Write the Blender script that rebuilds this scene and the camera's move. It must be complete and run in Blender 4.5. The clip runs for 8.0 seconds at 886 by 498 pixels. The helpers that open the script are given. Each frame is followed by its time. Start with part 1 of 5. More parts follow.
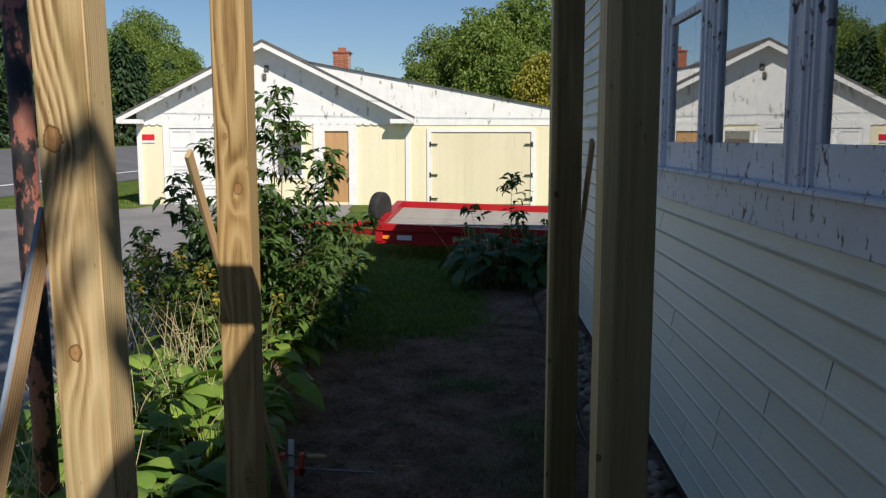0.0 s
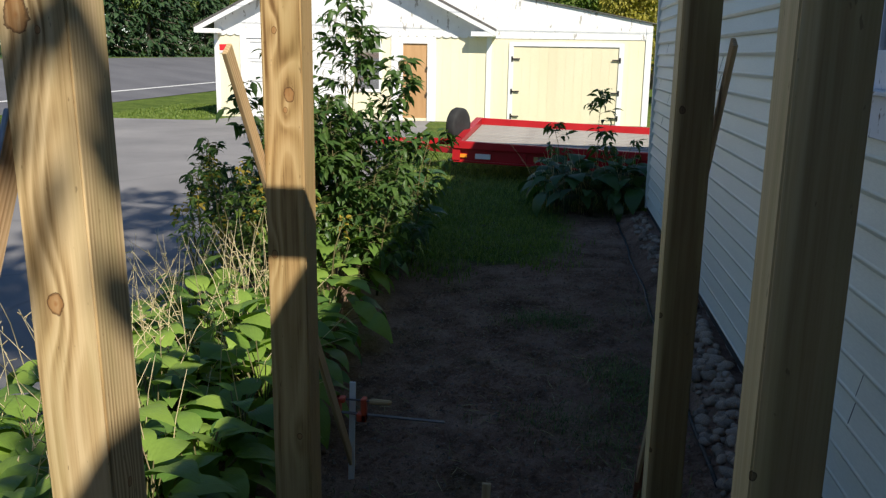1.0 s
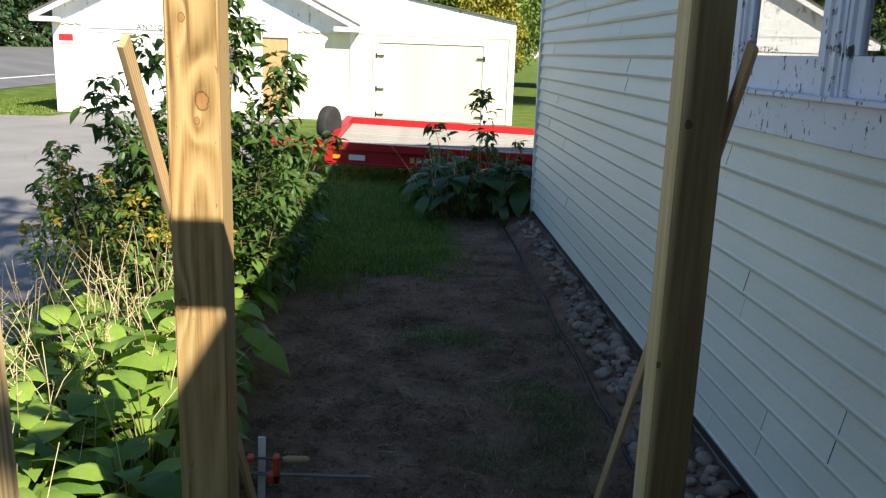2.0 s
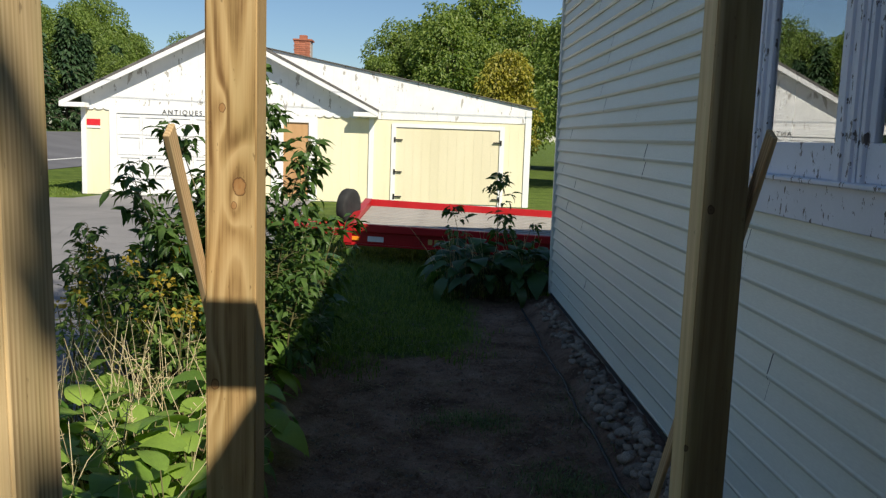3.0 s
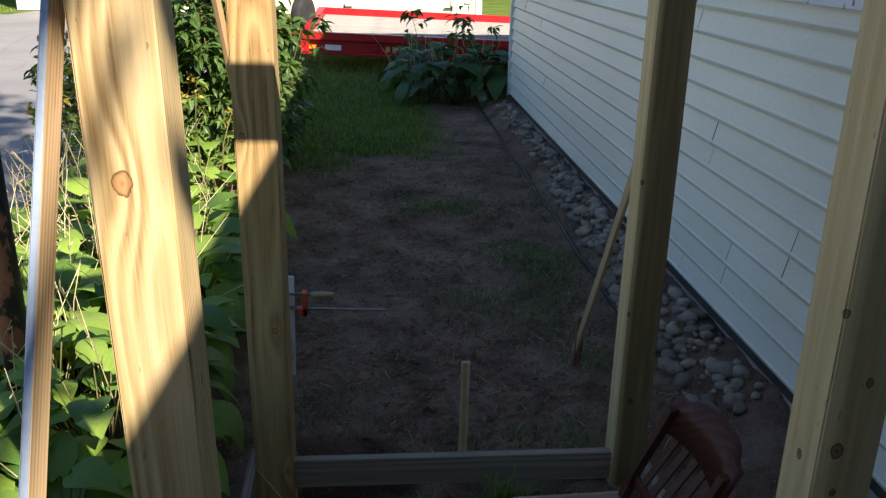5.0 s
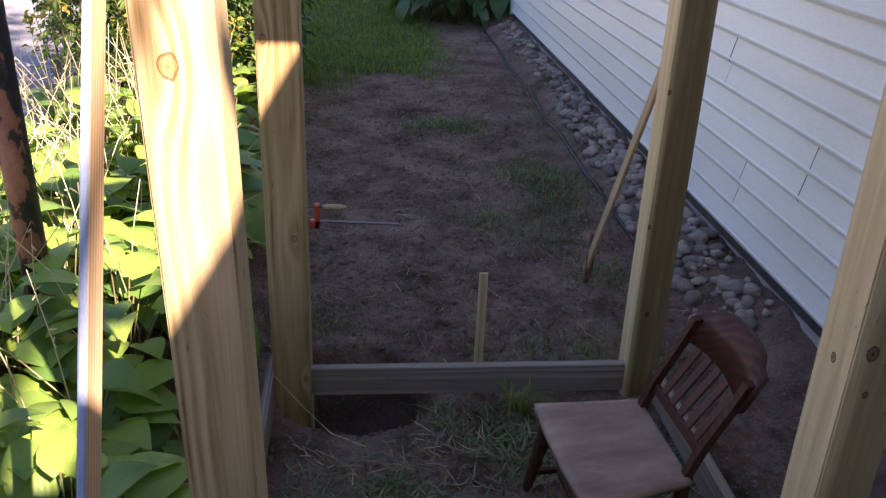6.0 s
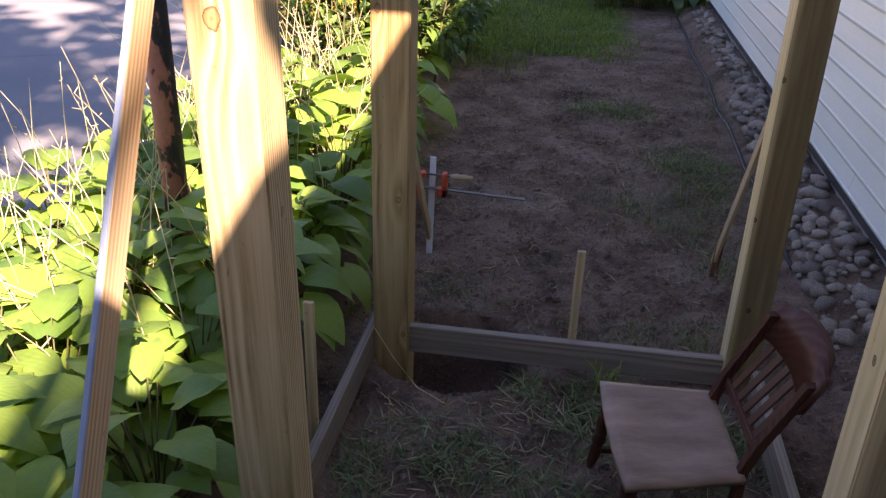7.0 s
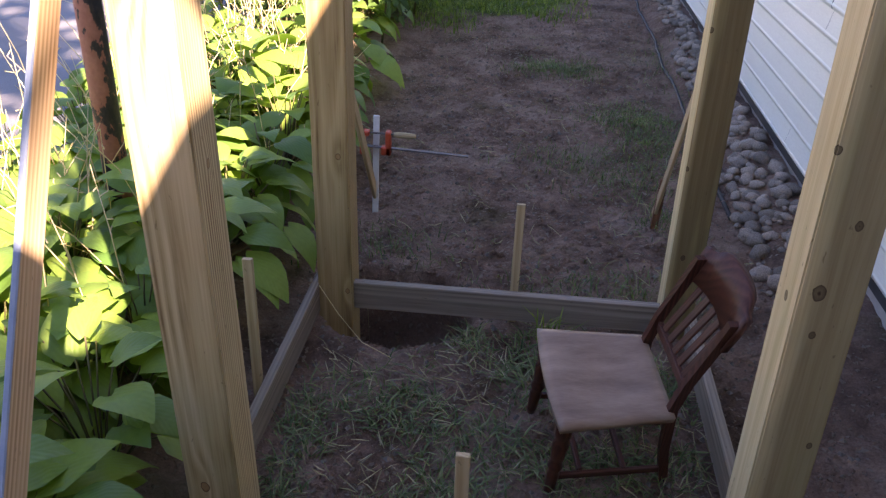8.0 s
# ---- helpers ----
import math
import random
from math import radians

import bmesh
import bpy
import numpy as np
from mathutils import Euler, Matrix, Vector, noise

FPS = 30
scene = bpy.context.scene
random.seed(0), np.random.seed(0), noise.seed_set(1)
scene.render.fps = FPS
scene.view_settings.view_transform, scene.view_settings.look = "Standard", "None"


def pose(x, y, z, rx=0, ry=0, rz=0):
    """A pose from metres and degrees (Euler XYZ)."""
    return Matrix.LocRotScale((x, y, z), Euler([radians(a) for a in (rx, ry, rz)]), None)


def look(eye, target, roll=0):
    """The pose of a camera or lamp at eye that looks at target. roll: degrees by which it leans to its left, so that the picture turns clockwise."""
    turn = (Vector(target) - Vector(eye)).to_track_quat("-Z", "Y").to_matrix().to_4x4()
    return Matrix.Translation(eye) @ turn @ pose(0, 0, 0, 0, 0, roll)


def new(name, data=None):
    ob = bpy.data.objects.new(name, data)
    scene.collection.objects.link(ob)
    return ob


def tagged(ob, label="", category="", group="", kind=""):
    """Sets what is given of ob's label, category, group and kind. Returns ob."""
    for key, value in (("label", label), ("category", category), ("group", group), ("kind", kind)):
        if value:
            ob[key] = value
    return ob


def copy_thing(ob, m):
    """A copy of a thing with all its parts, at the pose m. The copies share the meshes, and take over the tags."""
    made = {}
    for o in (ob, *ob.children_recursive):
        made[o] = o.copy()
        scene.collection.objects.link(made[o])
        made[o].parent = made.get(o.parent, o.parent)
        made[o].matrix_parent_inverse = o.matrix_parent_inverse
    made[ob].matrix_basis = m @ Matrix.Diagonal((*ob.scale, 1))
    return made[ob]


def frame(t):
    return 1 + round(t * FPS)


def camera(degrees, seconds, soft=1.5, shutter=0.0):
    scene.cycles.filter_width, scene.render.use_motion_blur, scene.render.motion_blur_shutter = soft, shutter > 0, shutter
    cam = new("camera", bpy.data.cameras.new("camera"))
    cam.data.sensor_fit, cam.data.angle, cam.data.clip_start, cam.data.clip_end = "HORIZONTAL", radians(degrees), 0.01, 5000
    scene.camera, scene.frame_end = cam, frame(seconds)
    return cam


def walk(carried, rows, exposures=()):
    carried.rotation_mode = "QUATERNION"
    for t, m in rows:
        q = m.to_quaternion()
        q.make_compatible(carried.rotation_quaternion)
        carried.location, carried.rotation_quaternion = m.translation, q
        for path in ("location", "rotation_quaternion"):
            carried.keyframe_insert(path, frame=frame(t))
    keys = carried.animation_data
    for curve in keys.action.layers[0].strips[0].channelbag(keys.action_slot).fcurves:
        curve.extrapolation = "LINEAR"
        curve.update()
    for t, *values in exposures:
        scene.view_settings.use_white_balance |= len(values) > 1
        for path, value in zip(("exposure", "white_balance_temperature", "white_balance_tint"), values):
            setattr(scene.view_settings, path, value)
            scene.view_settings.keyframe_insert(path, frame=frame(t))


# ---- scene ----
cam = camera(54.8, 8.0, 1.3)
PATH = [
    (0, (0.152, 0.066, 2.441), (0.081, 2.048, 2.185), 0.0),
    (0.5, (0.158, 0.404, 2.412), (0.004, 2.373, 2.095), 0.0),
    (1, (0.066, 0.782, 2.372), (-0.176, 2.717, 1.927), 0.9),
    (1.5, (-0.205, 1.265, 2.352), (-0.21, 3.214, 1.901), 0.2),
    (2, (-0.334, 1.409, 2.372), (-0.243, 3.357, 1.927), 2.0),
    (2.2, (-0.338, 1.382, 2.378), (-0.273, 3.344, 1.996), 1.5),
    (3.5, (-0.406, 1.328, 2.394), (-0.356, 3.312, 2.142), 2.1),
    (4, (-0.417, 1.093, 2.41), (-0.352, 3.069, 2.108), 1.8),
    (4.4, (-0.433, 0.917, 2.34), (-0.434, 2.875, 1.933), 1.0),
    (4.5, (-0.45, 0.897, 2.341), (-0.43, 2.849, 1.905), 0.6),
    (5, (-0.549, 0.856, 2.254), (-0.384, 2.735, 1.588), 1.2),
    (5.2, (-0.628, 0.844, 2.228), (-0.464, 2.714, 1.538), 1.0),
    (6.3, (-0.669, 0.873, 2.17), (-0.486, 2.675, 1.324), 2.8),
    (6.5, (-0.564, 0.821, 2.171), (-0.489, 2.642, 1.348), 1.6),
    (7, (-0.253, 0.752, 2.171), (-0.519, 2.534, 1.303), 1.8),
    (7.5, (-0.178, 0.727, 2.14), (-0.405, 2.491, 1.225), 2.4),
    (8, (-0.16, 0.708, 2.15), (-0.329, 2.467, 1.213), 1.8),
]
EXPOSURES = [(0.0, 0.1, 6500, 11), (0.5, 0.12, 6500, 11), (1.0, 0.42, 6500, 10), (1.5, 0.72, 6700, 9), (2.0, 1.12, 6800, 8), (2.2, 0.97, 6800, 8), (3.5, 0.17, 6700, 9), (4.0, 0.2, 6700, 10),
             (4.5, 0.4, 6750, 11), (5.0, 1.3, 6900, 13), (5.2, 1.7, 7050, 19), (6.3, 2.3, 7400, 38), (7.0, 2.26, 7600, 38), (8.0, 2.78, 7600, 38)]
walk(cam, [(t, look(eye, target, roll)) for t, eye, target, roll in PATH], EXPOSURES)

# ---- light ----
SUN = Vector((0.62, -0.945, 1.0)).normalized()
world = bpy.data.worlds.new("sky")
scene.world = world
world.use_nodes = True
wn, wl = world.node_tree.nodes, world.node_tree.links
sky = wn.new("ShaderNodeTexSky")
sky.sky_type, sky.sun_disc = "NISHITA", False
sky.sun_elevation, sky.sun_rotation = math.asin(SUN.z), math.atan2(SUN.x, SUN.y)
sky.dust_density, sky.air_density, sky.ozone_density = 0.05, 1.0, 6.0
wl.new(sky.outputs[0], wn["Background"].inputs[0])
wn["Background"].inputs[1].default_value = 0.074
sun = new("sun", bpy.data.lights.new("sun", "SUN"))
sun.data.energy, sun.data.angle, sun.data.color = 4.8, radians(0.53), (1.0, 0.93, 0.82)
sun.matrix_world = look(SUN * 40, (0, 0, 0))


# ---- material helpers ----
def start(name):
    m = bpy.data.materials.new(name)
    m.use_nodes = True
    return m, m.node_tree.nodes, m.node_tree.links, m.node_tree.nodes["Principled BSDF"]


def put(links, sock, v):
    if isinstance(v, bpy.types.NodeSocket):
        links.new(v, sock)
    else:
        sock.default_value = v


def mth(nt, op, a, b=0.0, c=0.0, clamp=False):
    n = nt.nodes.new("ShaderNodeMath")
    n.operation, n.use_clamp = op, clamp
    for s, v in zip(n.inputs, (a, b, c)):
        put(nt.links, s, v)
    return n.outputs[0]


def noi(nt, vec, scale, detail=5.0, rough=0.55, dist=0.0):
    n = nt.nodes.new("ShaderNodeTexNoise")
    n.inputs["Scale"].default_value, n.inputs["Detail"].default_value = scale, detail
    n.inputs["Roughness"].default_value, n.inputs["Distortion"].default_value = rough, dist
    if vec is not None:
        nt.links.new(vec, n.inputs["Vector"])
    return n.outputs["Fac"]


def mapped(nt, vec, scale):
    n = nt.nodes.new("ShaderNodeMapping")
    n.inputs["Scale"].default_value = scale
    nt.links.new(vec, n.inputs["Vector"])
    return n.outputs[0]


def ramp(nt, fac, stops):
    n = nt.nodes.new("ShaderNodeValToRGB")
    e = n.color_ramp.elements
    while len(e) < len(stops):
        e.new(0.5)
    for k, (p, c) in zip(e, stops):
        k.position, k.color = p, (*c, 1.0) if len(c) == 3 else c
    nt.links.new(fac, n.inputs[0])
    return n.outputs[0]


def grey(v):
    return (v, v, v)


def mix(nt, fac, a, b, blend="MIX"):
    n = nt.nodes.new("ShaderNodeMix")
    n.data_type, n.blend_type = "RGBA", blend
    put(nt.links, n.inputs[0], fac)
    for s, v in ((n.inputs[6], a), (n.inputs[7], b)):
        put(nt.links, s, (*v, 1.0) if isinstance(v, tuple) and len(v) == 3 else v)
    return n.outputs[2]


def bumped(nt, bsdf, height, strength, dist=0.01):
    n = nt.nodes.new("ShaderNodeBump")
    n.inputs["Strength"].default_value, n.inputs["Distance"].default_value = strength, dist
    nt.links.new(height, n.inputs["Height"])
    nt.links.new(n.outputs[0], bsdf.inputs["Normal"])


def coord(nt, kind="Object"):
    return nt.nodes.new("ShaderNodeTexCoord").outputs[kind]


def place(nt):
    return nt.nodes.new("ShaderNodeNewGeometry").outputs["Position"]


def objrand(nt):
    return nt.nodes.new("ShaderNodeObjectInfo").outputs["Random"]


def vary(nt, col, fac, amount):
    """Brightness varied by a 0..1 value."""
    n = nt.nodes.new("ShaderNodeHueSaturation")
    put(nt.links, n.inputs["Value"], mth(nt, "MULTIPLY_ADD", fac, 2 * amount, 1 - amount))
    nt.links.new(col, n.inputs["Color"])
    return n.outputs[0]


def plain(name, a, b, scale=6.0, rough=0.6, bump=0.15, fine=80.0, metallic=0.0, spec=0.4, rand=0.0, stretch=(1, 1, 1), world_space=False):
    """Two tones by coarse noise, fine grain over them, fine relief."""
    m, n, l, p = start(name)
    nt = m.node_tree
    v = mapped(nt, place(nt) if world_space else coord(nt), stretch)
    c = ramp(nt, noi(nt, v, scale, 6), [(0.3, a), (0.7, b)])
    f = noi(nt, v, fine, 3)
    c = vary(nt, c, f, 0.12)
    if rand:
        c = vary(nt, c, objrand(nt), rand)
    l.new(c, p.inputs["Base Color"])
    p.inputs["Roughness"].default_value, p.inputs["Metallic"].default_value = rough, metallic
    p.inputs["Specular IOR Level"].default_value = spec
    bumped(nt, p, f, bump, 0.004)
    return m


def wood(name, light, mid, dark, knots=(), rough=0.65, grain=1.0, stain=0.0, axis="z", pith=(0.045, 0.085), face_shade=0.0):
    """Sawn lumber with the grain along the piece's own z; knots are (x, y, z, size); a last factor paints a face's
    shade in, darkest round the pith.
    """
    m, n, l, p = start(name)
    nt = m.node_tree
    co = coord(nt)
    sep = nt.nodes.new("ShaderNodeSeparateXYZ")
    l.new(co, sep.inputs[0])
    x, y, z = sep.outputs
    if axis == "x":
        back = nt.nodes.new("ShaderNodeCombineXYZ")
        for s, v in zip(back.inputs, (z, y, x)):
            l.new(v, s)
        x, z, co = z, x, back.outputs[0]
    wave = noi(nt, mapped(nt, co, (6, 6, 0.5)), 1.0, 1.2)
    bend, core = None, None
    for kx, ky, kz, size in knots:
        dz = mth(nt, "MULTIPLY", mth(nt, "SUBTRACT", z, kz), 0.72)
        dx, dy = mth(nt, "SUBTRACT", x, kx), mth(nt, "SUBTRACT", y, ky)
        d2 = mth(nt, "ADD", mth(nt, "MULTIPLY", dz, dz), mth(nt, "ADD", mth(nt, "MULTIPLY", dx, dx), mth(nt, "MULTIPLY", dy, dy)))
        d = mth(nt, "DIVIDE", mth(nt, "SQRT", d2), size)
        bz = mth(nt, "MULTIPLY", mth(nt, "SUBTRACT", z, kz), 0.3)
        b2 = mth(nt, "ADD", mth(nt, "MULTIPLY", bz, bz), mth(nt, "ADD", mth(nt, "MULTIPLY", dx, dx), mth(nt, "MULTIPLY", dy, dy)))
        b = mth(nt, "MULTIPLY", mth(nt, "POWER", 2.718, mth(nt, "MULTIPLY", b2, -0.22 / size ** 2)), size)
        d = mth(nt, "MULTIPLY_ADD", mth(nt, "SUBTRACT", noi(nt, co, 45.0, 4), 0.5), 0.8, d)
        core = d if core is None else mth(nt, "MINIMUM", core, d)
        bend = b if bend is None else mth(nt, "ADD", bend, b)
    # growth rings about a wandering pith: tight at the edges, wide tongues in the middle of a face
    drift = noi(nt, mapped(nt, co, (0.4, 0.4, 0.55)), 1.0, 1.5)
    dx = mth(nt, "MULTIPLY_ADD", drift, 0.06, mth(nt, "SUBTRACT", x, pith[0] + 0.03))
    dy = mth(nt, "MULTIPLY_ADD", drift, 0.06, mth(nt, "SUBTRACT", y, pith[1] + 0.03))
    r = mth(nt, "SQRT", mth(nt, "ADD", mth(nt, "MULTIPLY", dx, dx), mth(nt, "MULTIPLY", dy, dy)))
    shade_mask = ramp(nt, r, [(0.085, grey(face_shade)), (0.115, grey(0))])
    r = mth(nt, "MULTIPLY_ADD", wave, 0.03, r)
    if bend is not None:
        r = mth(nt, "ADD", bend, r)
    saw = mth(nt, "FRACT", mth(nt, "MULTIPLY", r, 78.0 * grain))
    late = mth(nt, "MULTIPLY", mth(nt, "MULTIPLY", saw, saw), mth(nt, "MULTIPLY_ADD", saw, -6.75 * min(1.0, grain + 0.05), 6.75 * min(1.0, grain + 0.05)))
    fibre = noi(nt, mapped(nt, co, (170, 170, 4)), 1.0, 4)
    blot = noi(nt, mapped(nt, co, (7, 7, 1.8)), 1.0, 5)
    g = mth(nt, "ADD", mth(nt, "MULTIPLY", mth(nt, "SUBTRACT", 1.0, mth(nt, "MULTIPLY", late, mth(nt, "MULTIPLY_ADD", blot, 2.2, -0.45, clamp=True))), 0.5), mth(nt, "MULTIPLY", fibre, 0.5))
    c = ramp(nt, g, [(0.25, dark), (0.5, mid), (0.78, light)])
    # Shade of a post's front face, multiplied into the colour near the pith.
    c = mix(nt, shade_mask, c, mix(nt, 1.0, c, (0.27, 0.25, 0.205), "MULTIPLY")) if face_shade else c
    c = vary(nt, c, blot, 0.26 + stain)
    c = mix(nt, ramp(nt, noi(nt, mapped(nt, co, (12, 12, 1.2)), 1.0, 3), [(0.48, grey(0)), (0.68, grey(0.35))]), c, tuple(0.82 * a * b for a, b in zip(mid, (0.9, 1.08, 0.95))))
    specks = ramp(nt, noi(nt, mapped(nt, co, (60, 60, 22)), 1.0, 2), [(0.70, grey(0)), (0.74, grey(0.5))])
    c = mix(nt, specks, c, tuple(0.5 * k for k in dark))
    if core is not None:
        c = mix(nt, ramp(nt, core, [(0.0, grey(0.95)), (0.3, grey(0.6)), (0.85, grey(0.75)), (1.5, grey(0))]), c, (0.34, 0.165, 0.06) if max(k[3] for k in knots) > 0.02 else (0.05, 0.021, 0.009))
        c = mix(nt, ramp(nt, core, [(0.72, grey(0)), (0.93, grey(0.85)), (1.12, grey(0))]), c, (0.06, 0.026, 0.01))
    c = vary(nt, c, objrand(nt), 0.08)
    l.new(c, p.inputs["Base Color"])
    p.inputs["Roughness"].default_value = rough
    p.inputs["Specular IOR Level"].default_value = 0.25
    bumped(nt, p, fibre, 0.3, 0.002)
    return m


def leafy(name, a, b, rough=0.45, glow=0.35, rand="object", scale=1.6, tip=None, veins=False):
    """Foliage: two greens by a random value, soft mottling, light through the blade."""
    m, n, l, p = start(name)
    nt = m.node_tree
    r = objrand(nt) if rand == "object" else nt.nodes.new("ShaderNodeNewGeometry").outputs["Random Per Island"]
    big = noi(nt, place(nt), scale, 3)
    f = mth(nt, "ADD", mth(nt, "MULTIPLY", r, 0.6), mth(nt, "MULTIPLY", big, 0.4))
    stops = [(0.15, a), (0.75, b)]
    if tip:
        stops.append((0.97, tip))
    c = ramp(nt, f, stops)
    c = vary(nt, c, noi(nt, place(nt), 40.0, 2), 0.15)
    l.new(c, p.inputs["Base Color"])
    p.inputs["Roughness"].default_value, p.inputs["Specular IOR Level"].default_value = rough, 0.35
    if veins:
        sep = n.new("ShaderNodeSeparateXYZ")
        l.new(coord(nt), sep.inputs[0])
        ribs = mth(nt, "SINE", mth(nt, "MULTIPLY_ADD", mth(nt, "ABSOLUTE", sep.outputs[1]), 420.0, mth(nt, "MULTIPLY", sep.outputs[0], -160.0)))
        bumped(nt, p, ribs, 0.13, 0.003)
    tr = n.new("ShaderNodeBsdfTranslucent")
    l.new(mix(nt, 1.0, c, (1.5, 1.6, 0.5), "MULTIPLY"), tr.inputs[0])
    sh = n.new("ShaderNodeMixShader")
    sh.inputs[0].default_value = glow
    l.new(p.outputs[0], sh.inputs[1]), l.new(tr.outputs[0], sh.inputs[2])
    l.new(sh.outputs[0], n["Material Output"].inputs[0])
    return m


# ---- materials ----
def peeling(name, paint, bare, amount, stretch, scale):
    m, n, l, p = start(name)
    nt = m.node_tree
    v = mapped(nt, place(nt), stretch)
    f = noi(nt, v, scale, 8, 0.62)
    mask = ramp(nt, f, [(amount, grey(1)), (amount + 0.02, grey(0))])
    base = vary(nt, ramp(nt, noi(nt, place(nt), 3.0, 5), [(0.3, paint), (0.7, tuple(0.9 * k for k in paint))]), noi(nt, place(nt), 120, 2), 0.06)
    l.new(mix(nt, mask, base, bare), p.inputs["Base Color"])
    p.inputs["Roughness"].default_value = 0.6
    bumped(nt, p, f, 0.3, 0.003)
    return m


def ground_material():
    m, n, l, p = start("ground_soil_and_grass")
    nt = m.node_tree
    pos = place(nt)
    sep = nt.nodes.new("ShaderNodeSeparateXYZ")
    l.new(pos, sep.inputs[0])
    x, y, z = sep.outputs
    warp = mth(nt, "MULTIPLY", mth(nt, "SUBTRACT", noi(nt, pos, 0.9, 6, 0.65), 0.5), 2.4)
    front = mth(nt, "SUBTRACT", mth(nt, "SUBTRACT", y, 10.2), mth(nt, "MULTIPLY", mth(nt, "MAXIMUM", mth(nt, "ADD", x, 0.7), 0.0), 0.9))
    side = mth(nt, "MAXIMUM", mth(nt, "MULTIPLY", mth(nt, "SUBTRACT", 0.3, x), 2.5), mth(nt, "SUBTRACT", y, 14.2))
    far = mth(nt, "SUBTRACT", mth(nt, "MINIMUM", front, side), warp)
    grass = mth(nt, "MULTIPLY_ADD", far, 1.4, 0.5, clamp=True)
    patch = ramp(nt, noi(nt, pos, 1.3, 5, 0.7), [(0.56, grey(0)), (0.68, grey(0.7))])
    grass = mth(nt, "MAXIMUM", grass, mth(nt, "MULTIPLY", patch, 0.35))
    soil = ramp(nt, noi(nt, pos, 2.2, 7, 0.65), [(0.30, (0.12, 0.072, 0.047)), (0.5, (0.335, 0.21, 0.152)), (0.70, (0.50, 0.35, 0.262))])
    soil = vary(nt, soil, noi(nt, pos, 11.0, 5, 0.7), 0.45)
    soil = vary(nt, soil, noi(nt, pos, 75.0, 4, 0.75), 0.7)
    crumbs = ramp(nt, noi(nt, pos, 38.0, 2, 0.4), [(0.61, grey(0)), (0.66, grey(1))])
    soil = mix(nt, mth(nt, "MULTIPLY", crumbs, 0.8), soil, (0.42, 0.33, 0.25))
    lawn = ramp(nt, noi(nt, pos, 1.1, 6, 0.7), [(0.3, (0.06, 0.105, 0.02)), (0.7, (0.17, 0.23, 0.05))])
    lawn = vary(nt, lawn, noi(nt, pos, 60.0, 3, 0.7), 0.4)
    l.new(mix(nt, grass, soil, lawn), p.inputs["Base Color"])
    p.inputs["Roughness"].default_value, p.inputs["Specular IOR Level"].default_value = 0.95, 0.1
    bumped(nt, p, mth(nt, "ADD", noi(nt, pos, 26.0, 8, 0.78), crumbs), 1.0, 0.05)
    return m


def asphalt_material(name, a, b):
    m, n, l, p = start(name)
    nt = m.node_tree
    pos = place(nt)
    c = ramp(nt, noi(nt, pos, 0.35, 7, 0.6), [(0.3, a), (0.7, b)])
    c = vary(nt, c, noi(nt, pos, 90.0, 2, 0.6), 0.3)
    cr = n.new("ShaderNodeTexVoronoi")
    cr.feature = "DISTANCE_TO_EDGE"
    cr.inputs["Scale"].default_value = 0.4
    l.new(mix(nt, 0.25, pos, nt.nodes["Noise Texture"].outputs["Color"]), cr.inputs["Vector"])
    crack = ramp(nt, cr.outputs["Distance"], [(0.0, grey(1)), (0.012, grey(0))])
    c = mix(nt, mth(nt, "MULTIPLY", crack, 0.2), c, (0.03, 0.03, 0.028))
    l.new(c, p.inputs["Base Color"])
    p.inputs["Roughness"].default_value = 0.85
    bumped(nt, p, noi(nt, pos, 120.0, 3), 0.4, 0.006)
    return m


POST_L, POST_M, POST_D = (0.64, 0.485, 0.265), (0.48, 0.335, 0.16), (0.20, 0.115, 0.045)
M_SOIL = ground_material()
M_ASPHALT = asphalt_material("driveway_asphalt", (0.17, 0.165, 0.165), (0.26, 0.25, 0.245))
M_ROAD = asphalt_material("road_asphalt", (0.105, 0.105, 0.115), (0.15, 0.15, 0.16))
M_LINE = plain("road_paint", (0.6, 0.6, 0.58), (0.75, 0.75, 0.73))
M_SIDING = plain("cream_siding", (0.74, 0.74, 0.63), (0.81, 0.805, 0.70), 1.5, 0.5, 0.05, 60, rand=0.035, stretch=(1, 0.4, 3), world_space=True)
M_JOINT = plain("dark_gap", (0.03, 0.03, 0.03), (0.06, 0.06, 0.055))
M_SHEATH = plain("wall_sheathing", (0.2, 0.18, 0.15), (0.28, 0.25, 0.2))
M_CORNER = plain("corner_post_paint", (0.66, 0.67, 0.6), (0.74, 0.74, 0.67), rough=0.45)
M_PEEL = peeling("peeling_white_paint", (0.80, 0.80, 0.84), (0.16, 0.135, 0.12), 0.385, (1, 1.2, 0.6), 18.0)
M_PEEL_GAR = peeling("worn_white_boards", (0.86, 0.86, 0.84), (0.42, 0.40, 0.36), 0.372, (1, 1, 0.35), 5.5)
M_WHITE = plain("white_trim_paint", (0.78, 0.78, 0.76), (0.86, 0.86, 0.84), 2.0, 0.5)
M_YELLOW = plain("pale_yellow_boards", (0.80, 0.735, 0.50), (0.86, 0.80, 0.58), 0.8, 0.6, rand=0.03, stretch=(1, 1, 0.3), world_space=True)
M_YDOOR = plain("faded_yellow_door", (0.70, 0.635, 0.43), (0.78, 0.71, 0.51), 0.7, 0.6, rand=0.03, stretch=(1, 1, 0.3), world_space=True)
M_PLY = plain("brown_plywood", (0.42, 0.235, 0.10), (0.55, 0.33, 0.155), 3.0, 0.7, stretch=(1, 1, 0.2))
M_BRICK = plain("red_brick", (0.34, 0.115, 0.065), (0.45, 0.17, 0.10), 8, 0.85, 0.4, rand=0.15)
